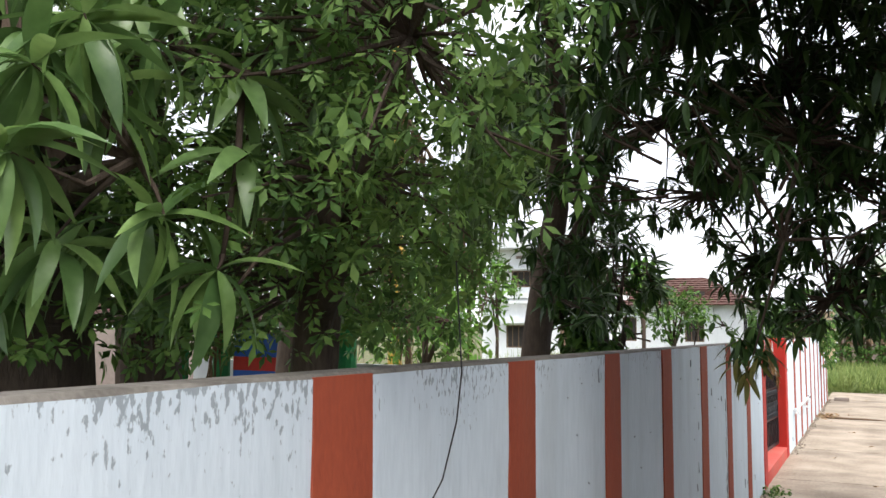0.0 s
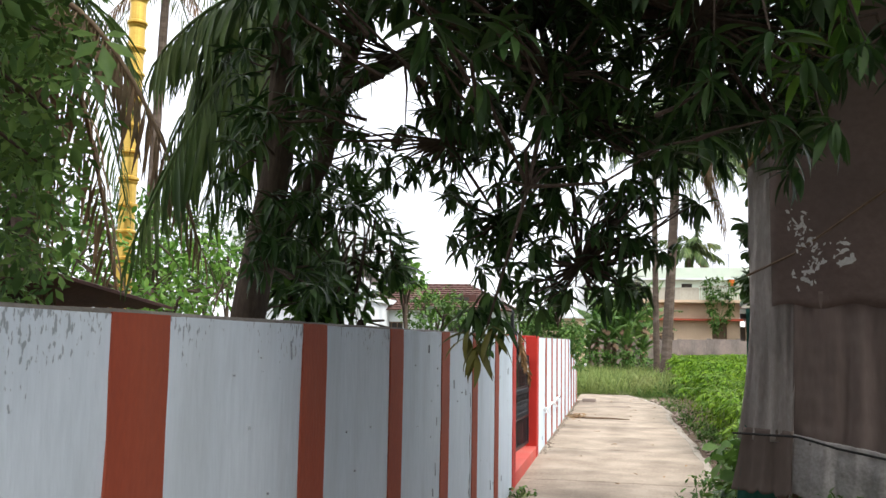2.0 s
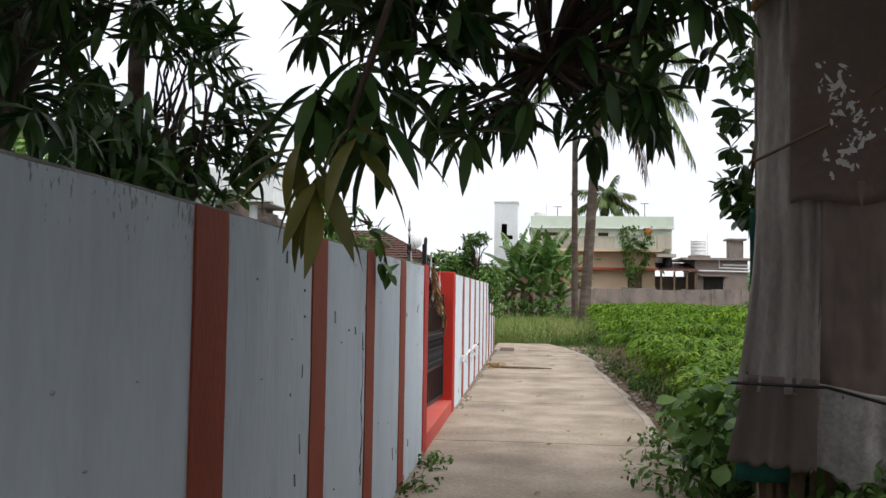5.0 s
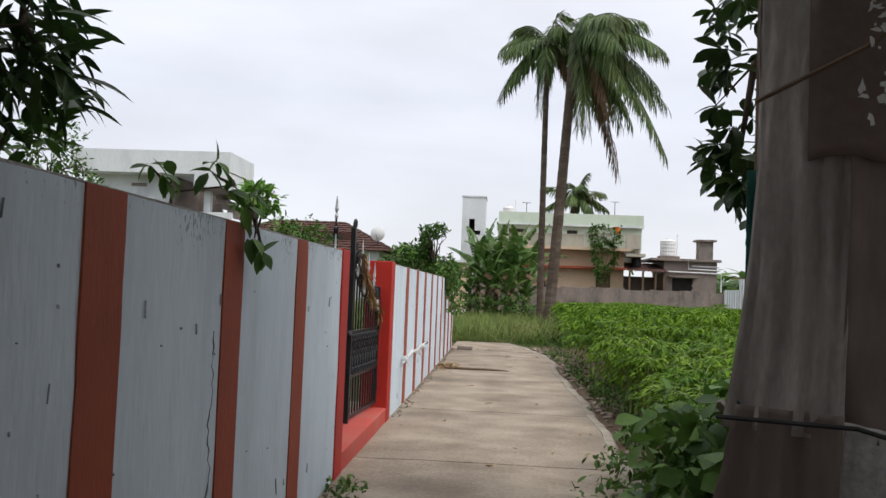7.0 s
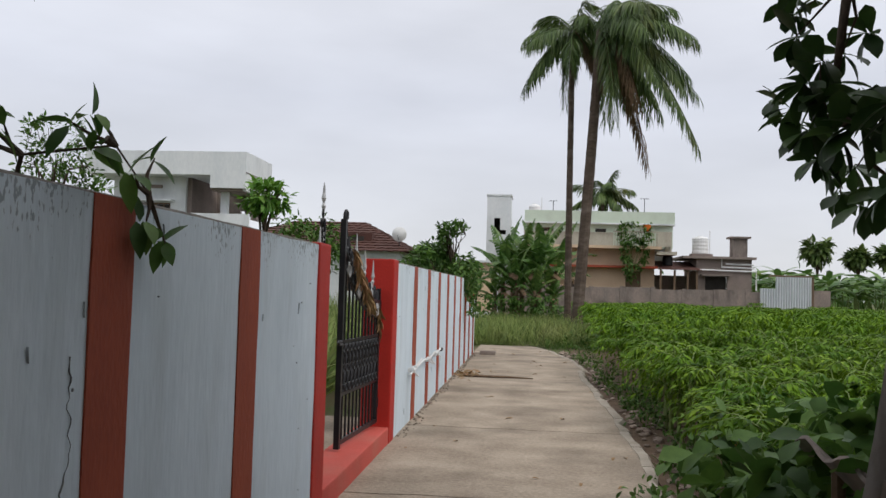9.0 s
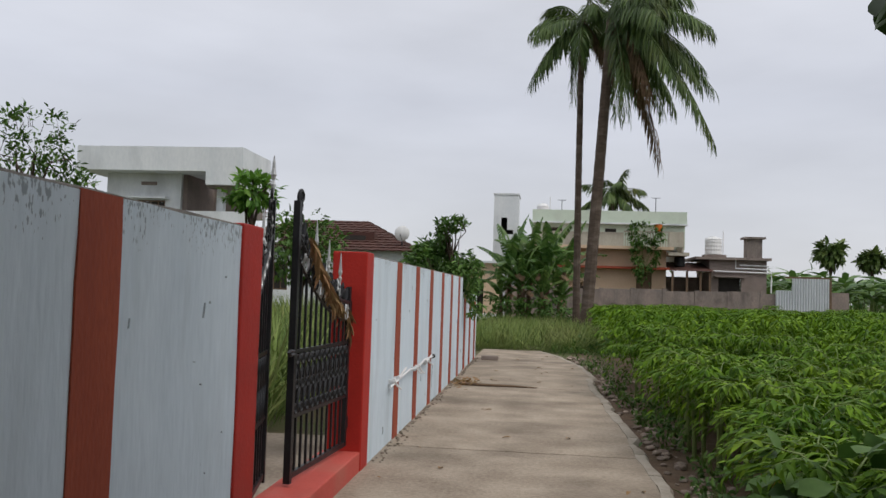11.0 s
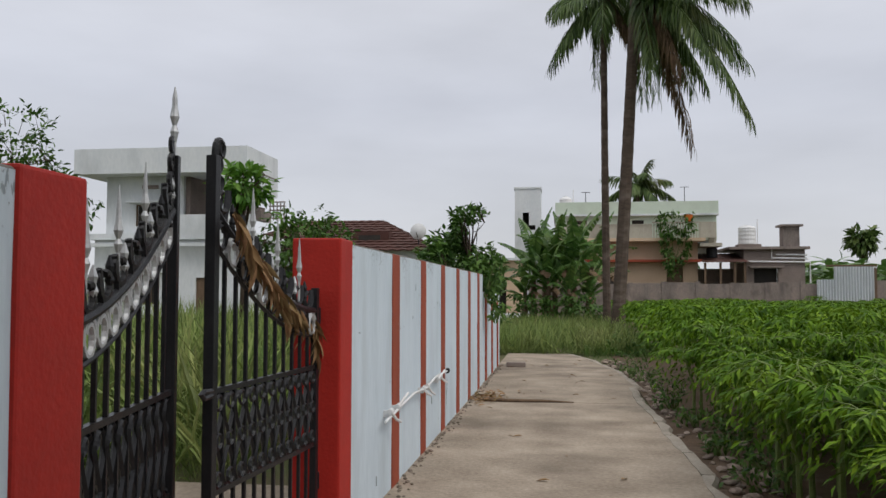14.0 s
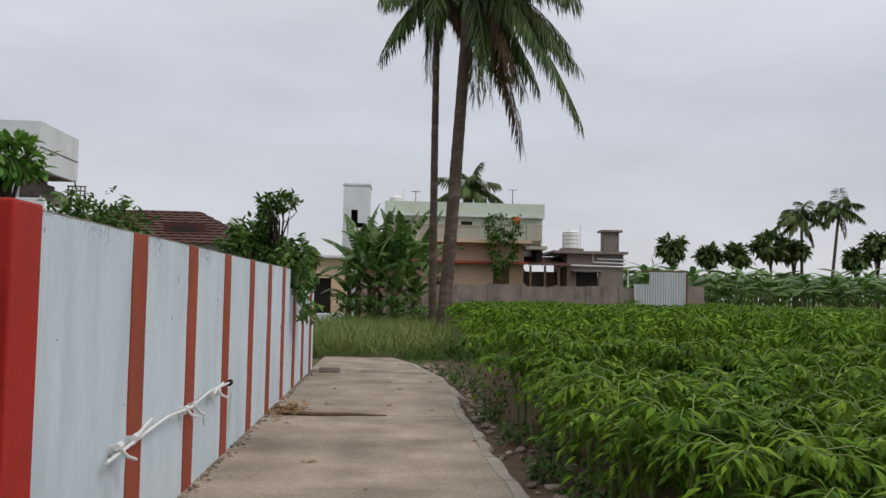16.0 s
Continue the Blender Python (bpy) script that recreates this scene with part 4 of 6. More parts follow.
bmesh.ops.translate(bm, verts=[v for v in r["geom"] if isinstance(v, bmesh.types.BMVert)], vec=(0, 0, 0.03))
part("roof", bm, RUST_RED, shed)
for x in (8.85, 9.7, 10.5, 11.05):
    part("post", boxed(x - 0.06, -1.05, 0, x + 0.06, -0.93, 3.36), WOOD, shed)
part("back_wall", boxed(8.8, 2.6, 0, 11.1, 2.8, 3.1), GREY_PLASTER, shed)
drum = thing("drum", 9.5, 62.6, 3.62, "dark plastic drum on the rusty lean-to roof", "drum")
part("body", tubed([(0, 0, 0.0), (0, 0, 0.03), (0, 0, 0.55), (0, 0, 0.6)], [0.3, 0.33, 0.33, 0.28], 14), IRON, drum)
part("lid", tubed([(0, 0, 0.6), (0, 0, 0.64)], 0.3, 14), IRON, drum)
flag = thing("orange_bucket", 7.95, 61.06, 5.68, "bright orange plastic bucket on the balcony rail", "bucket")
part("body", tubed([(0, 0, 0), (0, 0, 0.38), (0, 0, 0.40)], [0.17, 0.25, 0.27], 14), ORANGE, flag)

# the compound wall of the field's end: plastered panels between posts, a sheet-iron piece at its end
cwall = tagged(thing("wall_compound", 0, 57.5, -0.06), "weathered grey-brown compound wall of plastered panels", "wall", kind="structure")
for k in range(9):
    x = -1.0 + k * 1.78
    part("panel", boxed(x + 0.12, 0.0, -0.1, x + 1.66, 0.16, 2.14 + 0.05 * math.sin(k * 2.1)), GREY_PLASTER, cwall)
    part("post", boxed(x - 0.12, -0.03, -0.1, x + 0.118, 0.19, 2.2 + 0.04 * math.sin(k * 1.7)), GREY_PLASTER, cwall)
part("panel", boxed(16.9, 0.0, -0.1, 17.85, 0.16, 2.28), GREY_PLASTER, cwall)
part("cap", boxed(14.9, -0.02, 2.16, 15.0, 0.18, 2.3), GREY_PLASTER, cwall)


def corrugated(x0, x1, z0, z1, n):
    bm = bmesh.new()
    rows = [[bm.verts.new((x0 + (x1 - x0) * k / n, 0.03 * math.cos(k * math.pi / 2), z)) for k in range(n + 1)] for z in (z0, z1)]
    for k in range(n):
        bm.faces.new((rows[0][k], rows[0][k + 1], rows[1][k + 1], rows[1][k]))
    r = bmesh.ops.extrude_face_region(bm, geom=bm.faces[:])
    bmesh.ops.translate(bm, verts=[v for v in r["geom"] if isinstance(v, bmesh.types.BMVert)], vec=(0, 0.02, 0))
    return bm


sheet = thing("tin_fence", 0, 57.3, -0.06, "dented grey galvanised sheet-iron fence panels", "fence")
part("sheet", corrugated(13.9, 14.75, 0.0, 2.32, 24), TIN, sheet)
part("sheet", corrugated(14.76, 16.75, 0.0, 3.0, 56), TIN, sheet)
part("post", boxed(16.75, 0.0, -0.05, 16.87, 0.12, 2.95), WOOD, sheet)
part("top_rail", boxed(14.4, 0.06, 3.0, 16.9, 0.14, 3.10), WOOD, sheet)

# small pale wall and doorway left of the bananas
annex = thing("annex", 0, 55, -0.06, "small pale cream annex with a dark doorway", "outbuilding")
part("wall", grid_wall(-4.4, -1.45, 0, 3.3, 0, 0.2, ((-3.4, -2.2, 0, 2.3),)), CREAM, annex)
part("side_wall", boxed(-1.65, 0.2, 0, -1.45, 3, 3.3), CREAM, annex)
part("roof", boxed(-4.6, -0.3, 3.3, -1.3, 3.2, 3.42), WHITE_PLASTER, annex)
# shade of the doorway, painted as a sheet set back in it
part("doorway", boxed(-3.4, 0.6, 0, -2.2, 0.65, 2.3), ROOM_SHADE, annex)
step = thing("washing_step", -1.9, 53.6, -0.06, "worn white concrete step beside the annex", "step")
part("step", boxed(-0.9, -0.6, 0, 0.9, 0.6, 0.55, bevel=0.04), WHITE_PLASTER, step)

# the white house behind the gate
house = thing("house", 0, 42.7, -0.06, "white two-storey house with a deep overhanging roof fascia", "house")
bm = bmesh.new()
box(bm, -19.1, 0, 6.42, -13.3, 0.18, 7.45)
box(bm, -13.3, 0, 5.85, -11.7, 0.18, 7.45)
part("fascia", bm, WHITE_PLASTER, house, "streaked white roof fascia")
part("fascia_side", boxed(-11.88, 0.18, 5.75, -11.7, 3.7, 7.45), WHITE_PLASTER, house)
part("fascia_line", boxed(-11.7, 0.0, 6.52, -11.68, 3.7, 6.56), GREY_PLASTER, house)
part("roof", boxed(-19.1, 0.18, 6.42, -11.88, 3.7, 6.6), WHITE_PLASTER, house)
part("stair_soffit", boxed(-13.3, 0.18, 5.75, -11.9, 3.7, 5.85), GREY_PLASTER, house)
part("upper_wall", grid_wall(-18.2, -14.8, 4.0, 6.42, 1.0, 1.2, ((-16.9, -15.5, 4.35, 5.25),)), WHITE_PLASTER, house)
part("recess_wall", boxed(-14.8, 1.2, 4.0, -14.6, 4.5, 6.42), BROWN_PLASTER, house)
part("recess_back", boxed(-14.6, 4.3, 4.0, -13.4, 4.5, 6.42), GREY_PLASTER, house)
part("upper_side", boxed(-18.2, 1.2, 4.0, -18.0, 8, 6.42), WHITE_PLASTER, house)
part("column", boxed(-13.05, 0.7, 4.0, -12.75, 1.0, 5.75), WHITE_PLASTER, house)
part("terrace", boxed(-18.6, 0.3, 3.75, -11.6, 8, 4.0), WHITE_PLASTER, house)
part("terrace_parapet", boxed(-14.8, 0.3, 4.0, -11.6, 0.45, 4.75), WHITE_PLASTER, house)
part("terrace_ledge", boxed(-18.6, 0.1, 3.45, -11.6, 0.29, 3.6), WHITE_PLASTER, house)
part("lower_wall", grid_wall(-18.4, -11.8, 0, 3.75, 0.5, 0.75, ((-17.0, -15.6, 1.1, 2.3), (-14.0, -13.0, 0, 2.2))), WHITE_PLASTER, house)
part("lower_side", boxed(-12.05, 0.75, 0, -11.8, 8, 3.75), WHITE_PLASTER, house)
part("window_shade", boxed(-17.1, 0.55, 5.3, -15.3, 0.998, 5.38), WHITE_PLASTER, house)
part("window_shade", boxed(-17.2, 0.05, 2.4, -15.4, 0.498, 2.48), WHITE_PLASTER, house)
part("vent", boxed(-16.6, 0.93, 5.9, -15.9, 0.998, 6.05), GREY_PLASTER, house)
part("lower_door", boxed(-14.0, 0.58, 0, -13.0, 0.64, 2.2), WOOD, house)
window(house, -16.9, -15.5, 4.35, 5.25, 1.02, 0.12, 3)
window(house, -17.0, -15.6, 1.1, 2.3, 0.52, 0.14, 3)
for k in range(4):
    part("stair_step", boxed(-13.0 + 0.28 * k, 2.2, 5.55 - 0.22 * k - 0.25, -12.72 + 0.28 * k, 3.4, 5.72 - 0.22 * k), GREY_PLASTER, house)
bm = bmesh.new()
for k in range(5):
    tube(bm, [(-12.0 + 0.16 * k, 3.6, 4.75), (-12.0 + 0.16 * k, 3.6, 5.6)], 0.03, 5)
    tube(bm, [(-12.05, 3.6, 4.85 + 0.18 * k), (-11.3, 3.6, 4.85 + 0.18 * k)], 0.03, 5)
part("lattice", bm, GREY_PLASTER, house, "pierced grey lattice panel")

# the low tiled house
house = thing("house", -9, 50, -0.06, "low house with a rust-red tiled hip roof", "house")
part("front_wall", grid_wall(-5.6, 3.5, 0, 3.5, -2.6, -2.4, ((0.6, 1.6, 1.5, 2.8), (-3.0, -2.0, 1.5, 2.8))), WHITE_PLASTER, house)
part("side_wall", boxed(3.3, -2.4, 0, 3.5, 6, 3.5), WHITE_PLASTER, house)
part("side_wall", boxed(-5.6, -2.4, 0, -5.4, 6, 3.5), WHITE_PLASTER, house)
window(house, 0.6, 1.6, 1.5, 2.8, -2.6)
window(house, -3.0, -2.0, 1.5, 2.8, -2.6)


def tiled_slope(a, b, c, d, rows, parent):
    """Overlapping courses of tile on the roof plane between eave a-b and ridge d-c."""
    a, b, c, d = (Vector(p) for p in (a, b, c, d))
    up = (b - a).cross(d - a).normalized()
    for i in range(rows):
        t0, t1 = i / rows, (i + 1) / rows + 0.01
        p, q, r, s = a.lerp(d, t0), b.lerp(c, t0), b.lerp(c, min(1, t1)), a.lerp(d, min(1, t1))
        bm = bmesh.new()
        n = max(6, int((q - p).length / 0.24))
        lo, hi = [], []
        for k in range(n + 1):
            w = 0.035 * (k % 2)
            lo.append(bm.verts.new(p.lerp(q, k / n) + up * (0.05 + w)))
            hi.append(bm.verts.new(s.lerp(r, k / n) + up * w * 0.6))
        dn = [bm.verts.new(v.co - up * 0.06) for v in lo]
        for k in range(n):
            bm.faces.new((lo[k], lo[k + 1], hi[k + 1], hi[k]))
            bm.faces.new((dn[k], dn[k + 1], lo[k + 1], lo[k]))
        part("tile_course", bm, RUST_RED, parent)


E, RZ = 3.42, 5.2
roof = thing("roof")
roof.parent = house
tiled_slope((-6.2, -3.2, E), (4.1, -3.2, E), (0.8, 2, RZ), (-3.0, 2, RZ), 12, roof)
tiled_slope((4.1, -3.2, E), (4.1, 6.8, E), (0.8, 2, RZ), (0.8, 2, RZ), 12, roof)
tiled_slope((-6.2, 6.8, E), (-6.2, -3.2, E), (-3.0, 2, RZ), (-3.0, 2, RZ), 6, roof)
tiled_slope((4.1, 6.8, E), (-6.2, 6.8, E), (-3.0, 2, RZ), (0.8, 2, RZ), 6, roof)
part("dormer", boxed(0.2, -1.6, E + 0.2, 1.9, 0.2, E + 0.95), RUST_RED, roof, "small brick dormer")
# dark plate painted as the shade in the dormer
part("dormer_opening", boxed(0.5, -1.66, E + 0.3, 1.5, -1.61, E + 0.8), ROOM_SHADE, roof)
dish = thing("satellite_dish", -5.6, 47.6, 3.75, "white satellite dish on the tiled house roof", "satellite dish")
bm = bmesh.new()
ring = []
for j in range(5):
    rr = 0.36 * j / 4
    ring.append([bm.verts.new((rr * math.cos(a), -0.1 - 0.12 + 1.0 * rr * rr, 0.5 + rr * math.sin(a))) for a in (2 * math.pi * k / 16 for k in range(16))] if j else [bm.verts.new((0, -0.22, 0.5))])
for k in range(16):
    bm.faces.new((ring[0][0], ring[1][k], ring[1][(k + 1) % 16]))
    for j in range(1, 4):
        bm.faces.new((ring[j][k], ring[j + 1][k], ring[j + 1][(k + 1) % 16], ring[j][(k + 1) % 16]))
part("dish", bm, PVC, dish, smooth=True)
part("mast", tubed([(0, 0.0, -0.3), (0, 0, 0.5), (0, -0.2, 0.5)], 0.03, 6), IRON, dish)
part("feed_arm", tubed([(0, -0.15, 0.2), (0, -0.6, 0.42)], 0.015, 5), IRON, dish)


# ---- the iron gate ----
def gate_leaf(hinge, free, rise, label, sign, silver_tape):
    """One leaf: stiles, bars, a swept top rail with rings and scrolls, a scrolled lower panel, spear finials."""
    hinge, free = Vector(hinge), Vector(free)
    run = free - hinge
    L = run.length
    g = thing("iron_gate", hinge.x, hinge.y, 0.17, label, "gate", "leaves of the entrance gate", turn=math.degrees(math.atan2(run.y, run.x)))
    base = 0.05

    def top(u):                          # the swept upper rail, u from the hinge to the free edge
        return 1.28 + 0.52 * (max(0.0, u) / L) ** 1.9

    part("hinge_stile", boxed(0.0, -0.02, base, 0.045, 0.02, 1.42, bevel=0.004), IRON, g)
    part("free_stile", boxed(L - 0.05, -0.025, base - 0.03, L, 0.025, 2.02, bevel=0.004), IRON, g)
    part("bottom_rail", boxed(0.047, -0.018, base, L - 0.052, 0.018, base + 0.04), IRON, g)
    part("middle_rail", boxed(0.047, -0.014, 0.93, L - 0.052, 0.014, 0.955), IRON, g)
    part("lower_rail", boxed(0.047, -0.014, 0.47, L - 0.052, 0.014, 0.495), IRON, g)
    us = [0.045 + (L - 0.095) * k / 12 for k in range(13)]
    part("top_rail", tubed([(u, 0, top(u)) for u in us], 0.021, 8), IRON, g)
    part("ring_rail", tubed([(u, 0, top(u) - 0.15) for u in us], 0.012, 6), IRON, g)
    n = 11
    for k in range(1, n):
        u = 0.03 + (L - 0.06) * k / n
        part("bar", boxed(u - 0.0085, -0.0085, base + 0.04, u + 0.0085, 0.0085, top(u) - 0.15), IRON, g)
    for k in range(11):                  # spiral rings between the two swept rails
        u = 0.10 + (L - 0.2) * k / 10
        c = [(u + 0.062 * math.cos(a) * (1 - 0.045 * a), 0.004, top(u) - 0.078 + 0.076 * math.sin(a) * (1 - 0.045 * a)) for a in (9.0 * j / 22 for j in range(23))]
        part("ring", tubed(c, 0.013, 5), SILVER if silver_tape or k % 3 == 0 else IRON, g)
    for k in range(n):                   # facing scrolls in the lower panel
        u = 0.03 + (L - 0.06) * (k + 0.5) / n
        bm = bmesh.new()
        for s in (-1, 1):
            for zc, flip in ((0.60, 1), (0.82, -1)):
                c = []
                for j in range(13):
                    a = j / 12 * 4.6
                    rr = 0.088 * (1 - 0.11 * a)
                    c.append((u + s * (0.004 + rr * (1 - math.cos(a)) * 0.52), 0.006 * s, zc + flip * (0.11 * math.cos(a * 0.68) - rr * math.sin(a) * 0.3)))
                tube(bm, c, 0.0115, 4)
        for zc in (0.535, 0.71, 0.885):      # small collars and rings that fill the panel
            tube(bm, [(u + 0.03 * math.cos(a), 0.012, zc + 0.034 * math.sin(a)) for a in (2 * math.pi * j / 9 for j in range(10))], 0.009, 4)
        part("scroll", bm, IRON, g)
    for k in range(8):                   # scrolls that climb above the top rail, with silver buds between
        u = 0.13 + (L - 0.27) * k / 7
        v = u + 0.075
        bud = [(0.0, 0.007), (0.05, 0.009), (0.075, 0.02), (0.10, 0.011), (0.125, 0.017), (0.165, 0.004)]
        part("bud", tubed([(v, 0, top(v) + q[0]) for q in bud], [q[1] for q in bud], 6), SILVER if k % 2 else IRON, g)
        c = []
        for j in range(16):
            a = j / 15 * 5.6
            rr = 0.082 * (1 - 0.12 * a)
            c.append((u + 0.03 + rr * math.cos(a + 2.6), 0, top(u) + 0.075 + (0.05 * (k / 7)) + rr * math.sin(a + 2.6)))
        part("top_scroll", tubed([(u, 0, top(u))] + c, 0.015, 5), IRON, g)
        if k in (1, 3, 5):
            z = top(u) + 0.1
            spear = [(z - 0.1, 0.006), (z + 0.05, 0.008), (z + 0.08, 0.016), (z + 0.10, 0.008), (z + 0.13, 0.018), (z + 0.17, 0.011), (z + 0.23, 0.008), (z + 0.30, 0.002)]
            part("spear_finial", tubed([(u, 0, q[0]) for q in spear], [q[1] for q in spear], 7), SILVER, g, "silver-painted spear finial")
    for k in range(4):                   # curls that climb the free stile
        z = 1.72 + 0.085 * k
        c = [(L - 0.05 - 0.05 * (1 - 0.1 * a) * (1 - math.cos(a)) * 0.75, 0, z + 0.05 * (1 - 0.1 * a) * math.sin(a)) for a in (5.4 * j / 13 for j in range(14))]
        part("stile_curl", tubed(c, 0.012, 5), IRON, g)
    part("side_scroll", tubed([(L - 0.075 + 0.05 * math.cos(a * 1.0) * (1 - a / 22), 0, 1.86 + a * 0.013 + 0.05 * math.sin(a)) for a in (k * 0.45 for k in range(42))], 0.011, 5), IRON, g)
    if rise:
        z = 1.98
        spear = [(z - 0.02, 0.010), (z + 0.10, 0.010), (z + 0.15, 0.02), (z + 0.18, 0.010), (z + 0.22, 0.022), (z + 0.27, 0.013), (z + 0.31, 0.012), (z + 0.36, 0.003)]
        part("spear_finial", tubed([(L - 0.03, 0, q[0]) for q in spear], [q[1] for q in spear], 7), SILVER, g, "silver-painted spear finial")
    else:
        c = [(L - 0.03, 0, 2.0), (L - 0.03, 0, 2.04)] + [(L - 0.088 + 0.058 * math.cos(a) * (1 - a / 8), 0, 2.05 + 0.062 * math.sin(a) * (1 - a / 8)) for a in (k * 0.42 for k in range(13))]
        part("curl", tubed(c, 0.014, 6), IRON, g)
    part("latch", tubed([(L, 0.02, 0.95), (L + 0.07, 0.02, 0.955), (L + 0.10, 0.02, 0.945), (L + 0.07, 0.02, 0.925), (L, 0.02, 0.93)], 0.013, 6), IRON, g)
    for z in (0.25, 1.25):
        part("hinge", tubed([(-0.03, 0, z - 0.05), (-0.03, 0, z + 0.05)], 0.018, 8), IRON, g)
    return g


gate_leaf((-0.80, 12.92, 0), (-1.08, 14.31, 0), True, "black wrought-iron gate leaf with silver rings, slightly open", 1, True)
gate_leaf((-0.80, 15.66, 0), (-0.89, 14.27, 0), False, "black wrought-iron gate leaf with scrolls and dry garland", -1, False)
pad = tagged(thing("gate_pad"), "bare concrete floor inside the gate", "floor", kind="structure")
part("slab", boxed(-6.0, 12.0, -0.12, WX - 0.35, 17.2, 0.03), CONCRETE, pad)
garland = thing("dry_garland", -0.83, 15.1, 1.5, "withered brown leaf garland hanging on the gate rail", "garland")
rng = np.random.default_rng(51)
pts = [Vector((-0.83 - 0.05 * (1 - t), 15.68 - 1.34 * t, 1.40 + 0.52 * t ** 1.7)) for t in np.linspace(0, 1, 16)]
pos = [pts[k] + Vector((0.03, rng.uniform(-0.03, 0.03), rng.uniform(-0.03, 0.03))) for k in range(16) for _ in range(9)] + [Vector((-0.79, 15.60, 1.40 - 0.012 * k)) for k in range(16)]
wys = [(rng.uniform(0.0, 0.6), rng.uniform(-0.2, 0.9), rng.uniform(-1.3, -0.3)) for _ in pos]
part("string", tubed([p + Vector((0.02, 0, 0)) - Vector((-0.83, 15.1, 1.5)) for p in pts], 0.006, 5), DRY, garland)
v, f = strewn(blade(0.11, 5, 0.3, 0.5), pos, wys, rng.uniform(0.10, 0.19, len(pos)), rng.uniform(-1, 1, len(pos)))
leaf_part("dry_leaves", (v - np.array((-0.83, 15.1, 1.5)), f), DRY, garland)

# ---- the water pipe along the wall ----
pipe = thing("water_pipe", WX, 17.0, 0.6, "white plastic water pipe with taps along the wall", "pipe")
px, pz = 0.055, 0.04
part("pipe", tubed([(px, -0.15, 0.0), (px, 0.5, pz), (px, 1.1, pz + 0.03), (px, 1.75, pz), (px, 2.4, pz + 0.05), (px, 3.25, pz + 0.03)], 0.011, 8), PVC, pipe)
for y, d in ((0.05, -0.09), (0.35, 0.10), (1.6, -0.07), (1.85, -0.09), (2.55, 0.09), (2.75, -0.06)):
    part("tap", tubed([(px, y, pz + 0.01), (px + 0.03, y + 0.06, pz + d * 0.6), (px + 0.05, y + 0.16, pz + d)], [0.013, 0.011, 0.010], 7), PVC, pipe)
    part("joint", tubed([(px, y - 0.035, pz + 0.012), (px, y + 0.035, pz + 0.016)], 0.021, 8), PVC, pipe)
    part("bracket", boxed(-0.01, y - 0.012, pz - 0.03, px, y + 0.012, pz + 0.02), PVC, pipe)
part("end_cap", tubed([(px, 3.23, pz + 0.03), (px, 3.31, pz + 0.03)], 0.03, 8), BLACK, pipe, "black end cap")

# ---- the tarpaulin hut ----
A, B, C = Vector((1.62, 9.05, 0)), Vector((1.90, 8.86, 0)), Vector((4.4, 7.95, 0))
hut = thing("tarpaulin_hut", 1.62, 9.05, -0.06, "ragged hut of grey-brown tarpaulin tied with rope", "hut")
O = Vector((1.62, 9.05, -0.06))


def cloth(a, b, z_lo, z_hi, nu, nz, folds, amp, flare=0.0, seed=0.0, top=lambda u: 0.0, low=lambda u: 0.0, push=0.0):
    """A hanging sheet from a to b with folds; it bellies out towards its foot by flare."""
    bm = bmesh.new()
    d = (b - a)
    n = Vector((d.y, -d.x, 0)).normalized()
    rows = []
    for i in range(nu + 1):
        u = i / nu
        col = []
        for k in range(nz + 1):
            w = k / nz
            z = (z_lo + low(u)) * (1 - w) + (z_hi + top(u)) * w
            p = a + d * u
            wob = amp * (noise.noise((u * folds, z * 0.7, seed)) + 0.45 * noise.noise((u * folds * 2.7, z * 1.6, seed + 4)) + 0.25 * noise.noise((u * 30, z * 9, seed + 9)))
            f = flare * max(0.0, 1.0 - (z - z_lo) / 1.2) ** 2
            q = p + n * (wob + push + f * 0.6) - d.normalized() * f * (1 - u) ** 2
            col.append(bm.verts.new((q.x - O.x, q.y - O.y, z - O.z)))
        rows.append(col)
    for p, q in zip(rows, rows[1:]):
        for k in range(nz):
            bm.faces.new((p[k], q[k], q[k + 1], p[k + 1]))
    bm.normal_update()
    return bm


def sheet_part(name, bm, mat, label=""):
    ob = part(name, bm, mat, hut, label, smooth=True)
    s = ob.modifiers.new("thickness", "SOLIDIFY")
    s.thickness, s.offset = 0.005, 0
    return ob


SEAM = 2.14
sheet_part("corner_sheet", cloth(A, B, 1.1, 3.2, 20, 60, 6, 0.045, 0.10, 1.0, top=lambda u: 0.45 * u), NET, "lighter grey net sheet wrapped round the corner")
sheet_part("lower_tarpaulin", cloth(B, C, 0.98, SEAM + 0.08, 110, 50, 26, 0.035, 0.05, 2.0, low=lambda u: 0.14 - 0.45 * u), TARP, "wrinkled grey-brown lower tarpaulin")
sheet_part("upper_tarpaulin", cloth(A.lerp(B, 0.55), C, SEAM - 0.03, 3.3, 50, 40, 6, 0.03, 0.0, 2.0, top=lambda u: 0.3 + 2.0 * min(1, u * 3.6), low=lambda u: 0.02 * math.sin(u * 40), push=0.045), TARP_DARK, "smooth brown upper tarpaulin")
sheet_part("torn_sheet", cloth(A, B, 0.72, 1.19, 16, 20, 6, 0.05, 0.13, 5.0, low=lambda u: 0.05 * noise.noise((u * 9, 0, 2)), push=0.03), TARP, "dirty creased lower flap")
sheet_part("torn_sheet", cloth(B, C, 0.70, 1.17, 110, 30, 30, 0.055, 0.06, 6.0, top=lambda u: -0.4 * u, low=lambda u: -0.2 * u + 0.12 * noise.noise((u * 21, 0, 3)) + 0.05 * noise.noise((u * 60, 0, 3)), push=0.05), TARP_RAG, "torn silvery plastic sheet")
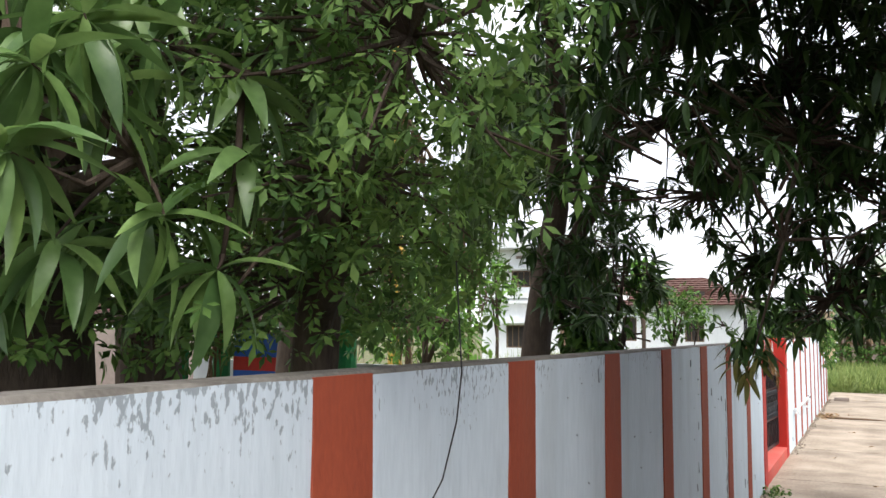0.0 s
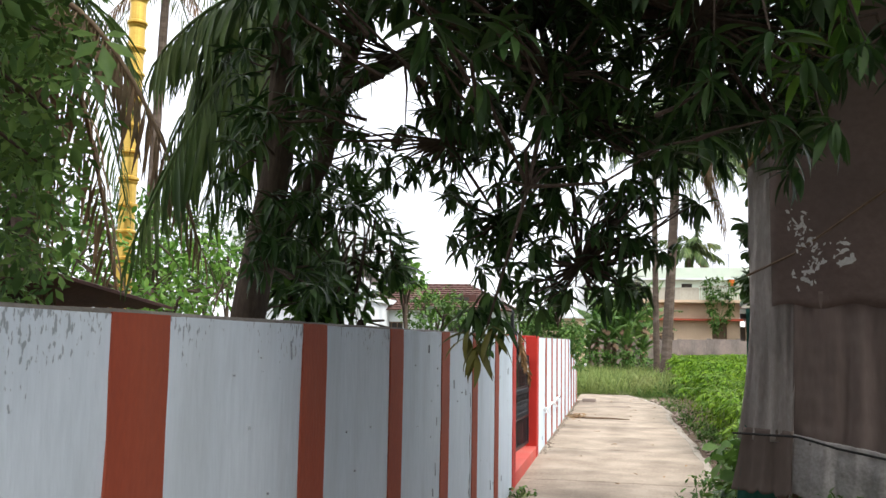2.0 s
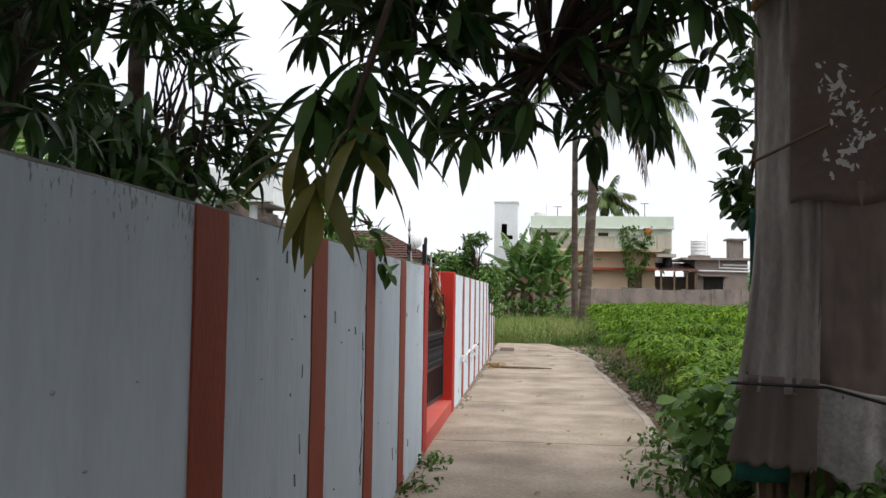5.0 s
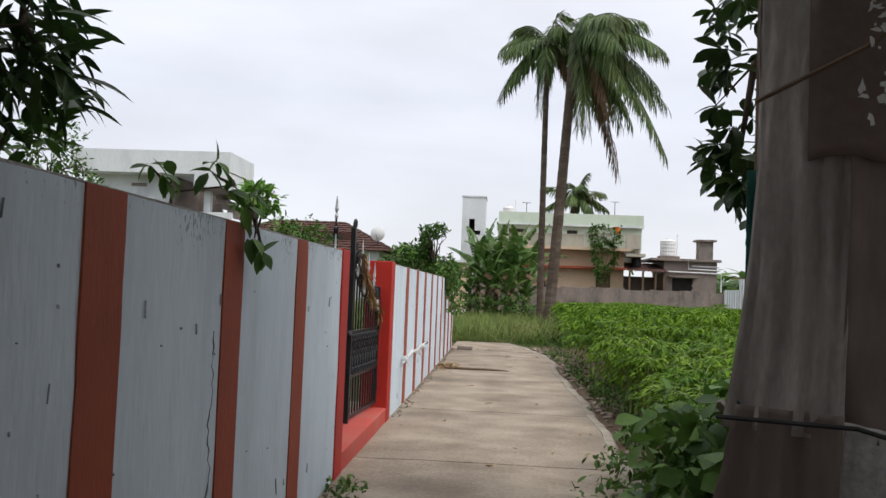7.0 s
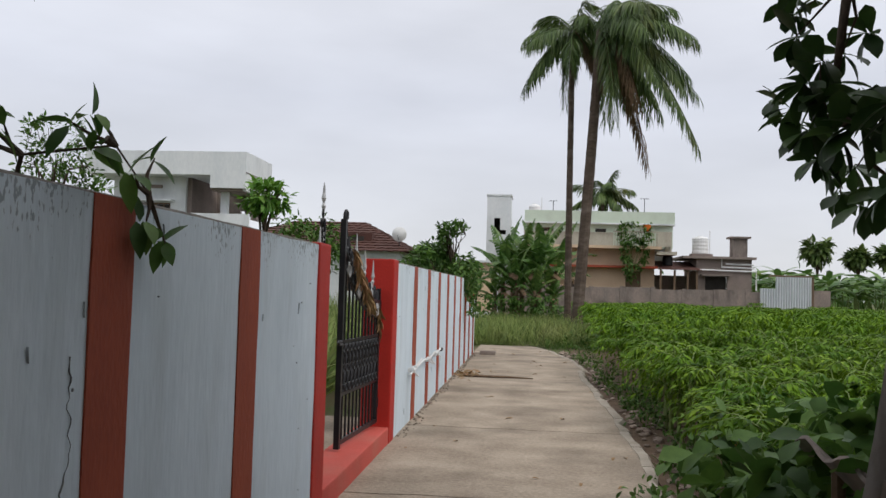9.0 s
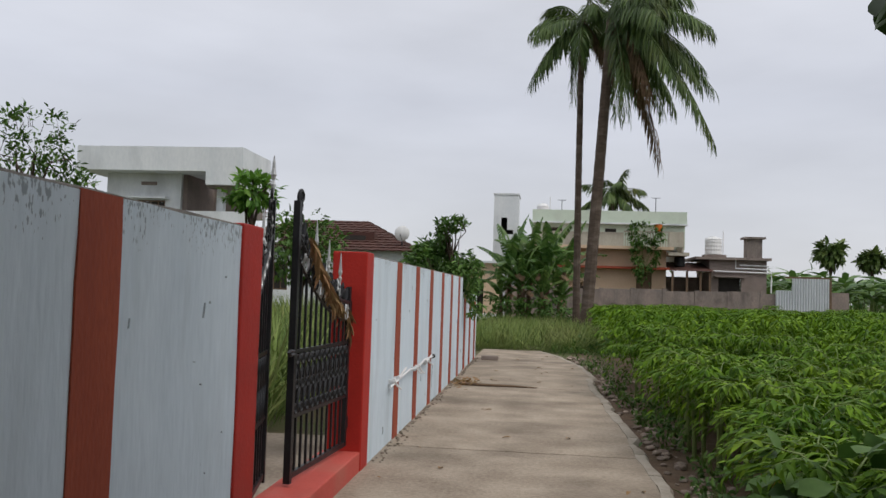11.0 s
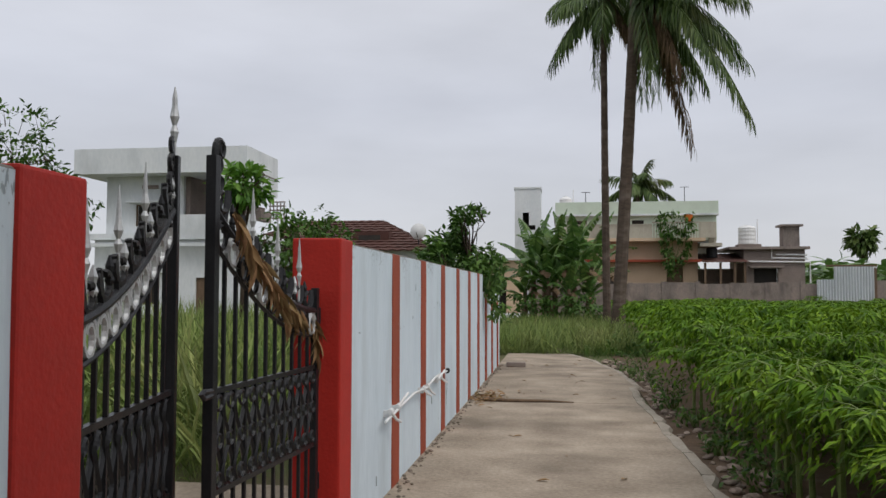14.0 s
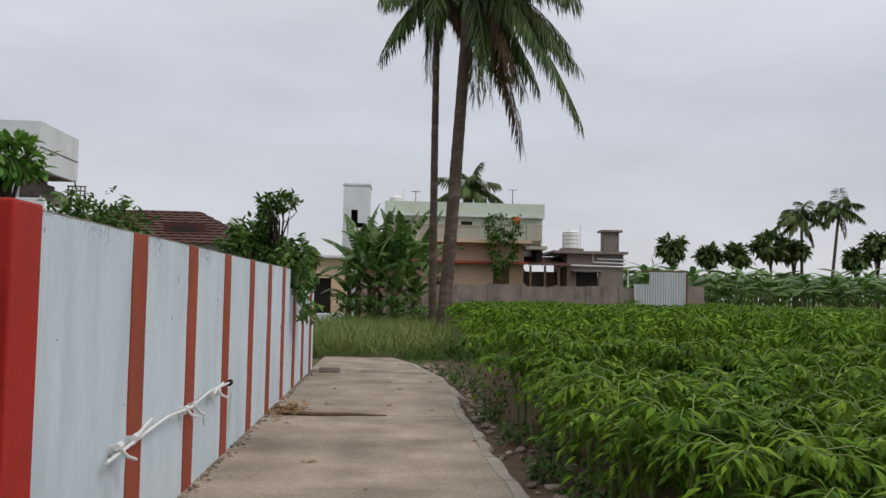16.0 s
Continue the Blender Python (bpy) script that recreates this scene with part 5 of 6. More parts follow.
for k in range(30):
    u = k / 29
    p, w = (A + Vector((0.12, 0.02, 0))).lerp(C, u), 0.035 + 0.015 * math.sin(k * 2.3)
    part("slat", tubed([(p.x - O.x, p.y - O.y + 0.1, 0.0), (p.x - O.x + 0.02 * math.sin(k * 1.7), p.y - O.y + 0.09, 1.15 - 0.3 * u)], [w, w * 0.9], 6), WOOD, hut)
sheet_part("teal_net", cloth(A + Vector((-0.03, 0.02, 0)), A + Vector((0.16, 0.0, 0)), 0.62, 2.1, 10, 30, 4, 0.035, 0.10, 11.0), TEAL, "teal green net cloth")
sheet_part("side_sheet", cloth(A + Vector((0.9, 2.0, 0)), A, -0.05, 3.2, 16, 20, 4, 0.05, 0.0, 12.0), NET)
for a, b, z0, z1 in ((A, A, 0, 3.3), (C, C, 0, 5.5), (A + Vector((0.9, 2.0, 0)), A + Vector((0.9, 2.0, 0)), 0, 3.5)):
    part("pole", tubed([(a.x - O.x + 0.05, a.y - O.y + 0.06, z0 - 0.05), (b.x - O.x + 0.05, b.y - O.y + 0.06, z1)], 0.045, 8), WOOD, hut, "rough wooden pole")
bm = bmesh.new()
q = [bm.verts.new(Vector(c) - O) for c in ((1.62, 9.0, 3.22), (2.5, 8.62, 5.5), (4.5, 7.9, 5.52), (5.3, 9.9, 5.5), (2.5, 11.1, 3.3))]
bm.faces.new(q)
sheet_part("roof_sheet", bm, TARP)
part("roof_edge", tubed([Vector((1.58, 9.0, 3.2)) - O, Vector((1.92, 8.82, 3.6)) - O, Vector((2.5, 8.58, 5.48)) - O, Vector((4.5, 7.83, 5.52)) - O], 0.03, 7), DRY, hut, "yellowed bamboo roof edge")
part("rope", tubed([A + Vector((-0.03, -0.06, 2.35)) - O, B + Vector((0, -0.10, 2.50)) - O, B.lerp(C, 0.28) + Vector((0, -0.14, 3.02)) - O, B.lerp(C, 0.7) + Vector((0, -0.14, 3.95)) - O], 0.009, 6), WOOD, hut, "slack brown rope")
part("hem_rope", tubed([A + Vector((-0.16, -0.10, 1.15)) - O, B + Vector((-0.02, -0.14, 1.16)) - O] + [B.lerp(C, u) + Vector((-0.03, -0.14, 1.14 - 0.42 * u)) - O for u in (0.1, 0.2, 0.35, 0.6, 0.9)], 0.009, 5), BLACK, hut, "dark hem cord")
rng = np.random.default_rng(61)
face_n = Vector(((C - B).y, -(C - B).x, 0)).normalized()
along = (C - B).normalized()
# where the brown tarpaulin's skin has flaked away in ragged white scraps
for k in range(90):
    cl = k % 6
    u = (0.03, 0.025, 0.055, 0.065, 0.04, 0.13)[cl] + rng.normal(0, 0.016)
    z = (2.74, 2.64, 2.57, 2.42, 2.34, 2.50)[cl] + rng.normal(0, 0.055)
    c = B.lerp(C, max(0.0, u)) + face_n * 0.118
    r = 0.004 + abs(rng.normal(0, 0.0065)) + (0.022 if k in (5, 11) else 0)
    lean = rng.uniform(0, 6.28)
    bm = bmesh.new()
    ring = []
    for a in (0, 0.8, 1.7, 2.4, 3.3, 4.1, 5.0, 5.7):
        q = r * rng.uniform(0.35, 1.7)
        dx, dz = q * 1.5 * math.cos(a), q * 0.7 * math.sin(a)
        ring.append(bm.verts.new(c + along * (dx * math.cos(lean) - dz * math.sin(lean)) + Vector((0, 0, z + dx * math.sin(lean) + dz * math.cos(lean))) - O))
    bm.faces.new(ring)
    r = bmesh.ops.extrude_face_region(bm, geom=bm.faces[:])
    bmesh.ops.translate(bm, verts=[v for v in r["geom"] if isinstance(v, bmesh.types.BMVert)], vec=face_n * 0.004)
    part("scrap", bm, FLAKE, hut)

board = thing("cement_sheet", 2.1, 10.5, 0.0, "broken grey cement sheet leaning beside the hut", "cement sheet")
bm = bmesh.new()
rows = [[bm.verts.new((x, y, z + 0.03 * math.cos(k * math.pi / 3))) for k, y in enumerate(np.linspace(-0.9, 0.75, 21))] for x, z in ((-0.08, 0.93), (0.55, 0.35))]
for k in range(20):
    bm.faces.new((rows[0][k], rows[0][k + 1], rows[1][k + 1], rows[1][k]))
r = bmesh.ops.extrude_face_region(bm, geom=bm.faces[:])
bmesh.ops.translate(bm, verts=[v for v in r["geom"] if isinstance(v, bmesh.types.BMVert)], vec=(0.01, 0, 0.015))
part("sheet", bm, GREY_PLASTER, board)
part("prop", tubed([(0.02, 0.4, -0.1), (0.0, 0.4, 0.9)], 0.03, 7), WOOD, board)
part("prop", tubed([(0.02, -0.6, -0.1), (0.0, -0.6, 0.9)], 0.03, 7), WOOD, board)


# ---- plants along the lane ----
def leafy_mound(name, foot, lo, hi, n, shape, size, mat, label, seed, category="bush", stems=14, ok=lambda p: True, sag=0.4, thick=-0.25, spread=1.0):
    rng = np.random.default_rng(seed)
    ob = thing(name, *foot, label=label, category=category)
    f = np.array(foot)
    pts = np.array(sample(rng, n, lo, hi, ok, thick))
    bm = bmesh.new()
    for p in pts[:: max(1, len(pts) // stems)]:
        q = Vector(p - f)
        tube(bm, [(q.x * 0.25, q.y * 0.25, 0), (q.x * 0.6, q.y * 0.6, q.z * 0.6), q], [0.012, 0.008, 0.004], 5)
    tagged(part("stalkwork", bm, YAM_STEM, ob), kind="stuff")
    pos = np.repeat(pts, 3, axis=0) + rng.uniform(-0.06, 0.06, (len(pts) * 3, 3))
    way = rng.normal(0, spread, (len(pos), 3)) + (0, 0, -sag)
    v, t = strewn(shape, pos, way, rng.uniform(*size, len(pos)), rng.uniform(-0.8, 0.8, len(pos)))
    leaf_part("foliage", (v - f, t), mat, ob)
    return ob


ROUND = blade(0.38, 5, 0.25, 0.15, "obovate")
OVAL = blade(0.21, 5, 0.2, 0.25)
OBOV = blade(0.24, 6, 0.25, 0.2, "obovate")
leafy_mound("creeper_mound", (2.55, 10.9, -0.06), (1.6, 9.3, 0.0), (3.7, 13.0, 1.3), 620, ROUND, (0.13, 0.21), BUSH, "mound of dark broad-leaved gourd creeper", 71,
            ok=lambda p: p[2] < 1.25 - 0.55 * abs(p[0] - 2.5) - 0.14 * abs(p[1] - 10.8) and p[0] > 1.7)
leafy_mound("weed_clump", (1.75, 8.7, -0.06), (1.1, 7.9, 0.0), (2.3, 9.6, 0.8), 700, OVAL, (0.05, 0.1), BUSH, "tangled green weeds at the hut's foot", 72,
            ok=lambda p: p[2] < 0.75 * (p[0] - 1.15) + 0.06 and p[2] < 0.75 and not (p[1] > 9.0 and p[0] > 1.6))
leafy_mound("weed_clump", (1.95, 11.8, -0.06), (1.05, 9.6, 0.0), (2.8, 14.2, 0.8), 1000, OVAL, (0.05, 0.11), BUSH, "green weeds spilling over the lane edge", 73,
            ok=lambda p: p[2] < 0.7 * (p[0] - 1.15 - 0.12 * max(0, p[1] - 11)) + 0.05)
for k, (x, y, s) in enumerate(((2.3, 17.9, 0.24), (2.3, 21.2, 0.25), (2.35, 24.6, 0.3), (2.2, 15.2, 0.22), (2.45, 16.4, 0.2), (2.25, 19.4, 0.16), (2.5, 20.3, 0.22), (2.2, 22.8, 0.2), (2.15, 26.4, 0.28), (2.5, 18.8, 0.2), (2.05, 28.3, 0.3))):
    leafy_mound("weed_tuft", (x, y, -0.06), (x - s, y - s, 0.0), (x + s, y + s, s * 0.8), 45, OVAL, (0.05, 0.09), BUSH, "small green weed tuft on the stony verge", 80 + k, stems=6, thick=-1,
                ok=lambda p: True)
for k, (x, y, s) in enumerate(((-0.52, 12.2, 0.15), (-0.5, 9.2, 0.14), (-0.55, 11.2, 0.10), (-0.56, 10.3, 0.08))):
    leafy_mound("weed_tuft", (x, y, 0.0), (x - 0.1, y - s * 1.6, 0.0), (x + 0.16, y + s * 1.6, s * 0.5), 26, OVAL, (0.04, 0.09), BUSH, "small weed growing at the wall's foot", 90 + k, stems=5, thick=-1)

# shrub sprig over the wall
rng = np.random.default_rng(74)
tips = [(-0.60, 9.75, 1.95), (-0.60, 9.85, 1.80), (-0.58, 9.97, 1.73), (-0.75, 9.6, 2.1), (-0.8, 9.85, 2.18), (-0.85, 9.4, 2.05), (-0.62, 9.55, 2.02), (-0.8, 9.2, 2.0), (-0.66, 10.02, 2.05), (-1.0, 9.5, 2.1)]
ways = [(0.6, rng.uniform(-0.6, 0.6), rng.uniform(-0.9, 0.5)) for _ in tips]
branchy_tree("shrub", (-1.1, 9.6, -0.06), [([(-1.1, 9.6, -0.06), (-1.08, 9.6, 1.2), (-0.95, 9.65, 2.0), (-0.7, 9.8, 2.06), (-0.61, 9.88, 1.9)], [0.014, 0.012, 0.008, 0.005, 0.003])], tips, ways,
             "leafy shrub sprig leaning over the striped wall", rng, [("crown", [rosettes(rng, tips, ways, (3, 6), (0.09, 0.15), OVAL, 0.45)], BUSH)], category="shrub")

# tree with dark leathery leaves behind the hut
rng = np.random.default_rng(75)


def right_tree(p):
    x, y, z = p
    if z < 4.3:
        return 9.6 < y < 12.2 and x > 1.66 + 0.10 * abs(z - 2.6) + 0.12 * noise.noise((z * 2.2, y, 3))
    return x > 1.2 or y < 8.6


tips = sample(rng, 130, (1.6, 9.6, 1.85), (2.9, 12.0, 4.3), right_tree, -0.05)
# upper crown, mostly above the view, added to shade the wall and lane
tips += sample(rng, 180, (1.2, 6.6, 4.5), (5.6, 11.5, 7.4), right_tree, -0.35)
ways = [(rng.uniform(-0.9, 0.2), rng.uniform(-0.6, 0.4), rng.uniform(-0.7, 0.3)) for _ in tips]
limbs = [([(3.6, 11.6, -0.1), (3.55, 11.6, 1.8), (3.4, 11.4, 3.4), (3.0, 10.8, 5.0), (2.4, 10.0, 6.4)], [0.2, 0.16, 0.13, 0.09, 0.05]),
         ([(3.45, 11.45, 2.9), (2.7, 11.2, 3.3), (2.1, 10.8, 3.0), (1.95, 10.6, 2.3)], [0.06, 0.04, 0.025, 0.01]),
         ([(3.2, 11.1, 4.2), (2.0, 9.0, 5.4), (1.2, 7.2, 5.8)], [0.07, 0.05, 0.02])]
branchy_tree("almond_tree", (3.6, 11.6, -0.06), limbs, tips, ways, "tree with dark leathery oval leaves behind the hut", rng,
             [("crown", [rosettes(rng, tips[:130], ways[:130], (6, 10), (0.11, 0.19), OBOV, 0.45), rosettes(rng, tips[130:], ways[130:], (9, 13), (0.18, 0.28), OBOV, 0.4)], MANGO)], twigs=0.5)

# upper crown of the mango, overhead and out of view, added to shade the wall
rng = np.random.default_rng(76)
tips = sample(rng, 700, (-4.2, 3.6, 5.0), (1.6, 8.6, 7.4), lambda p: p[2] > 4.9 and not (p[1] > 7.2 and p[0] > -0.8 and p[2] < 5.4), -0.3)
tips += sample(rng, 240, (-0.6, 4.2, 3.8), (1.3, 6.2, 5.2), thick=-0.3)
ways = [(rng.uniform(-0.6, 0.6), rng.uniform(-0.6, 0.6), rng.uniform(-0.6, 0.4)) for _ in tips]
limbs = [([(-3.2, 6.0, -0.1), (-3.1, 6.0, 2.0), (-2.8, 5.8, 4.0), (-2.2, 5.4, 6.0)], [0.22, 0.18, 0.14, 0.06]),
         ([(-2.7, 5.75, 4.4), (-1.2, 5.0, 5.6), (0.2, 4.6, 6.0)], [0.09, 0.06, 0.03]), ([(-2.6, 5.7, 4.8), (-1.8, 4.6, 5.8), (-1.2, 3.9, 6.0)], [0.08, 0.05, 0.03])]
branchy_tree("mango_tree", (-3.2, 6.0, -0.06), limbs, tips, ways, "tall mango tree with a dense unseen crown added overhead for shade", rng,
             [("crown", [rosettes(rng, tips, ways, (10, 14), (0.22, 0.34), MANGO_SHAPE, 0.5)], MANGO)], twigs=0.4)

# a mango on the other side of the lane, its boughs over the walker
rng = np.random.default_rng(77)
# dense boughs beyond the view, added to hold sun and sky off the wall
tips = sample(rng, 1050, (0.75, 3.5, 3.3), (5.6, 8.6, 7.6), lambda p: not (p[2] < 3.9 and (p[0] < 1.35 or p[1] < 4.2)) and not (p[1] > 7.0 and p[2] < 4.5), -0.4)
tips += sample(rng, 260, (0.4, 1.0, 4.3), (5.6, 3.6, 7.6), thick=-0.3)
tips += [(1.35, 5.7, 3.1), (1.4, 5.9, 3.0), (1.5, 5.6, 3.25), (1.4, 6.1, 3.15), (1.5, 6.0, 3.0), (1.3, 5.5, 3.3), (1.55, 5.8, 3.15)]
ways = [(rng.uniform(-0.7, 0.4), rng.uniform(-0.6, 0.4), rng.uniform(-0.7, 0.3)) for _ in tips]
limbs = [([(3.5, 5.2, -0.1), (3.45, 5.2, 1.8), (3.3, 5.2, 3.4), (2.9, 5.1, 5.2), (2.4, 4.9, 6.6)], [0.26, 0.21, 0.17, 0.1, 0.05]),
         ([(3.35, 5.2, 3.0), (2.5, 5.5, 3.7), (1.75, 5.8, 3.6), (1.55, 5.85, 3.2)], [0.08, 0.05, 0.03, 0.01]),
         ([(3.2, 5.2, 3.8), (3.6, 4.0, 5.0), (3.2, 2.8, 5.8), (2.6, 1.6, 6.2)], [0.08, 0.065, 0.05, 0.03]), ([(3.3, 5.2, 3.6), (4.2, 6.2, 5.0), (4.6, 7.0, 5.8)], [0.08, 0.06, 0.03])]
branchy_tree("mango_tree", (3.5, 5.2, -0.06), limbs, tips, ways, "mango tree beside the hut with bright young leaves and an added unseen shading crown", rng,
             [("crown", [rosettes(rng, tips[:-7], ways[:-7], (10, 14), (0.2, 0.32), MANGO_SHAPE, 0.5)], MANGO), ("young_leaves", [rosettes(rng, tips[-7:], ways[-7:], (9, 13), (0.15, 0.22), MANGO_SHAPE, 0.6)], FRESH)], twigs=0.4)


# ---- plants behind the wall ----
coconut_palm((-5.0, 9.2, -0.06), (-5.0, 9.2, 5.2), 16, 0.16, "coconut palm with a skirt of hanging dry fronds", 13, length=(2.1, 2.7), dry=8, leaflets=38, leaf=0.6, sag=(0.7, 1.3), low=-1.4, wind=(-0.28, 0.1))
coconut_palm((-1.95, 9.0, -0.06), (-1.95, 8.95, 4.7), 7, 0.055, "young coconut palm with feathery green fronds", 14, length=(1.35, 1.7), dry=0, leaflets=44, leaf=0.75, sag=(0.8, 1.2), low=-0.5, wind=(-1.25, -0.25))
coconut_palm((-16.3, 30.0, -0.06), (-16.0, 30.0, 15.5), 14, 0.2, "tall coconut palm in the temple yard", 15, dry=2, leaflets=26)
coconut_palm((7.0, 85.0, -0.06), (7.2, 85.0, 11.0), 14, 0.2, "distant coconut palm behind the cream house", 16, length=(2.6, 3.4), dry=1, leaflets=26, leaf=1.0, width=0.07)
coconut_palm((74.0, 160.0, -0.06), (74.0, 160.0, 17.0), 14, 0.3, "far coconut palm beyond the plantation", 17, length=(4.0, 5.2), dry=1, leaflets=24, wind=(-0.35, 0), leaf=1.5, width=0.08)
coconut_palm((79.0, 160.0, -0.06), (81.0, 160.0, 18.5), 14, 0.3, "far leaning coconut palm beyond the plantation", 18, length=(4.0, 5.2), dry=1, leaflets=24, wind=(-0.35, 0), leaf=1.5, width=0.08)


def round_tree(name, foot, top, crown_r, mat, label, seed, n=260, leaf=(0.2, 0.36), shape=OVAL, flat=0.8, trunk_r=0.08, low=0.35, clump=-0.15, category="tree"):
    """A small tree: a tapered trunk, limbs, and a crown of single leaves in uneven clumps."""
    rng = np.random.default_rng(seed)
    foot = np.array(foot, float)
    c = foot + (0, 0, top - crown_r * flat)

    def inside(p):
        d = (p - c) / (crown_r, crown_r, crown_r * flat)
        return d @ d < 1.0 + 0.35 * noise.noise(Vector(p) * (1.6 / crown_r)) and p[2] > low
    pts = sample(rng, n, c - crown_r * 1.2, c + crown_r * 1.2, inside, clump)
    limbs = [([foot, foot + (0.03, 0, (c[2] - foot[2]) * 0.55), c], [trunk_r, trunk_r * 0.75, trunk_r * 0.35])]
    for k in range(6):
        a = 1.05 * k + rng.uniform(-0.3, 0.3)
        limbs.append(([foot + (0, 0, (c[2] - foot[2]) * rng.uniform(0.45, 0.9)), c + (crown_r * 0.4 * math.cos(a), crown_r * 0.4 * math.sin(a), 0), c + (crown_r * 0.8 * math.cos(a), crown_r * 0.8 * math.sin(a), crown_r * rng.uniform(-0.1, 0.5))],
                      [trunk_r * 0.5, trunk_r * 0.3, trunk_r * 0.12]))
    wys = [(np.asarray(p) - c) + rng.normal(0, 0.3 * crown_r, 3) for p in pts]
    pos = np.repeat(np.array(pts), 5, axis=0) + rng.normal(0, crown_r * 0.07, (len(pts) * 5, 3))
    way = np.repeat(np.array(wys), 5, axis=0) + rng.normal(0, crown_r * 0.8, (len(pos), 3)) + (0, 0, -0.3 * crown_r)
    return branchy_tree(name, tuple(foot), limbs, pts, wys, label, rng, [("crown", [strewn(shape, pos, way, rng.uniform(*leaf, len(pos)), rng.uniform(-0.8, 0.8, len(pos)))], mat)], twigs=0.3, category=category)


round_tree("garden_tree", (-1.25, 26.3, -0.06), 2.75, 0.78, BUSH, "bright bushy tree leaning over the lower wall", 101, 330, (0.10, 0.2), low=1.2, flat=0.95)
round_tree("creeper_pole", (-1.05, 26.6, -0.06), 3.72, 0.36, BUSH, "slender pole wrapped in green creeper", 102, 150, (0.08, 0.15), flat=2.6, trunk_r=0.04, low=1.5)
leafy_mound("overhanging_creeper", (-0.75, 25.6, 1.5), (-0.85, 25.1, 1.0), (-0.35, 26.4, 2.2), 90, OVAL, (0.1, 0.18), BUSH, "green creeper spilling over the wall top", 103, stems=8, ok=lambda p: p[2] > 1.9 or p[0] > -0.6)
round_tree("papaya_tree", (-5.7, 27.0, -0.06), 4.2, 0.55, FRESH, "young tree with bright fresh leaves inside the gate", 104, 90, (0.16, 0.28))
round_tree("garden_tree", (-5.5, 30.5, -0.06), 3.7, 1.2, BUSH, "dark green garden tree beside the tiled house", 105, 240, (0.14, 0.24))
round_tree("neem_tree", (-13.0, 30.0, -0.06), 6.8, 1.15, BUSH, "airy upright neem tree behind the boundary wall", 106, 190, (0.13, 0.22), clump=0.12, flat=1.7, low=2.5)
round_tree("neem_tree", (-14.9, 32.0, -0.06), 5.0, 1.3, BUSH, "low neem tree behind the boundary wall", 107, 190, (0.13, 0.22), clump=0.05)
round_tree("neem_tree", (-12.3, 31.0, -0.06), 4.7, 1.0, BUSH, "small neem tree beside the white house", 114, 130, (0.13, 0.22), clump=0.05)
round_tree("garden_tree", (-3.4, 41.0, -0.06), 3.4, 1.1, BUSH, "leafy tree beside the tiled house", 108, 260, (0.18, 0.3))
round_tree("young_mango", (-1.7, 8.85, -0.06), 3.3, 0.6, MANGO, "young dark mango tree close behind the wall", 113, 170, (0.15, 0.25), shape=MANGO_SHAPE, flat=1.2, low=2.0, trunk_r=0.05, category="mango tree")
round_tree("garden_tree", (-1.75, 9.0, -0.06), 2.5, 0.6, BUSH, "leafy green bush behind the wall", 109, 300, (0.09, 0.16))
round_tree("garden_tree", (-5.3, 12.0, -0.06), 3.4, 1.2, FRESH, "bright leafy bush behind the wall", 110, 320, (0.09, 0.17))
round_tree("garden_tree", (-9.5, 19.0, -0.06), 5.0, 1.7, BUSH, "leafy tree in the temple yard", 111, 420, (0.14, 0.24))
round_tree("garden_tree", (-10.5, 15.0, -0.06), 5.2, 2.0, BUSH, "broad leafy tree in the temple yard", 112, 420, (0.16, 0.28))
for k, (x, y, h, r) in enumerate(((50.3, 160, 12.3, 2.3), (62.2, 160, 11.2, 1.9), (68.3, 160, 13.2, 2.5), (88, 160, 13.5, 2.2), (57, 160, 10.6, 1.6), (84, 160, 10.4, 1.6), (72.5, 160, 12.2, 2.0))):
    round_tree("palmyra_palm", (x, y, -0.06), h, r, PALM, "far palmyra palm with a round fan crown", 120 + k, 90, (1.2, 2.0), flat=0.8, trunk_r=0.28, low=4, clump=0.05, shape=blade(0.2, 4, 0.3, 0.3), category="palm tree")
creep = leafy_mound("balcony_creeper", (7.0, 61.0, 3.5), (6.2, 60.75, 2.4), (8.2, 61.25, 6.2), 300, OVAL, (0.2, 0.34), BUSH, "green creeper hanging from the balcony", 130, ok=lambda p: abs(p[0] - 7.2) < 0.35 + 0.28 * (p[2] - 2.4) ** 0.9)


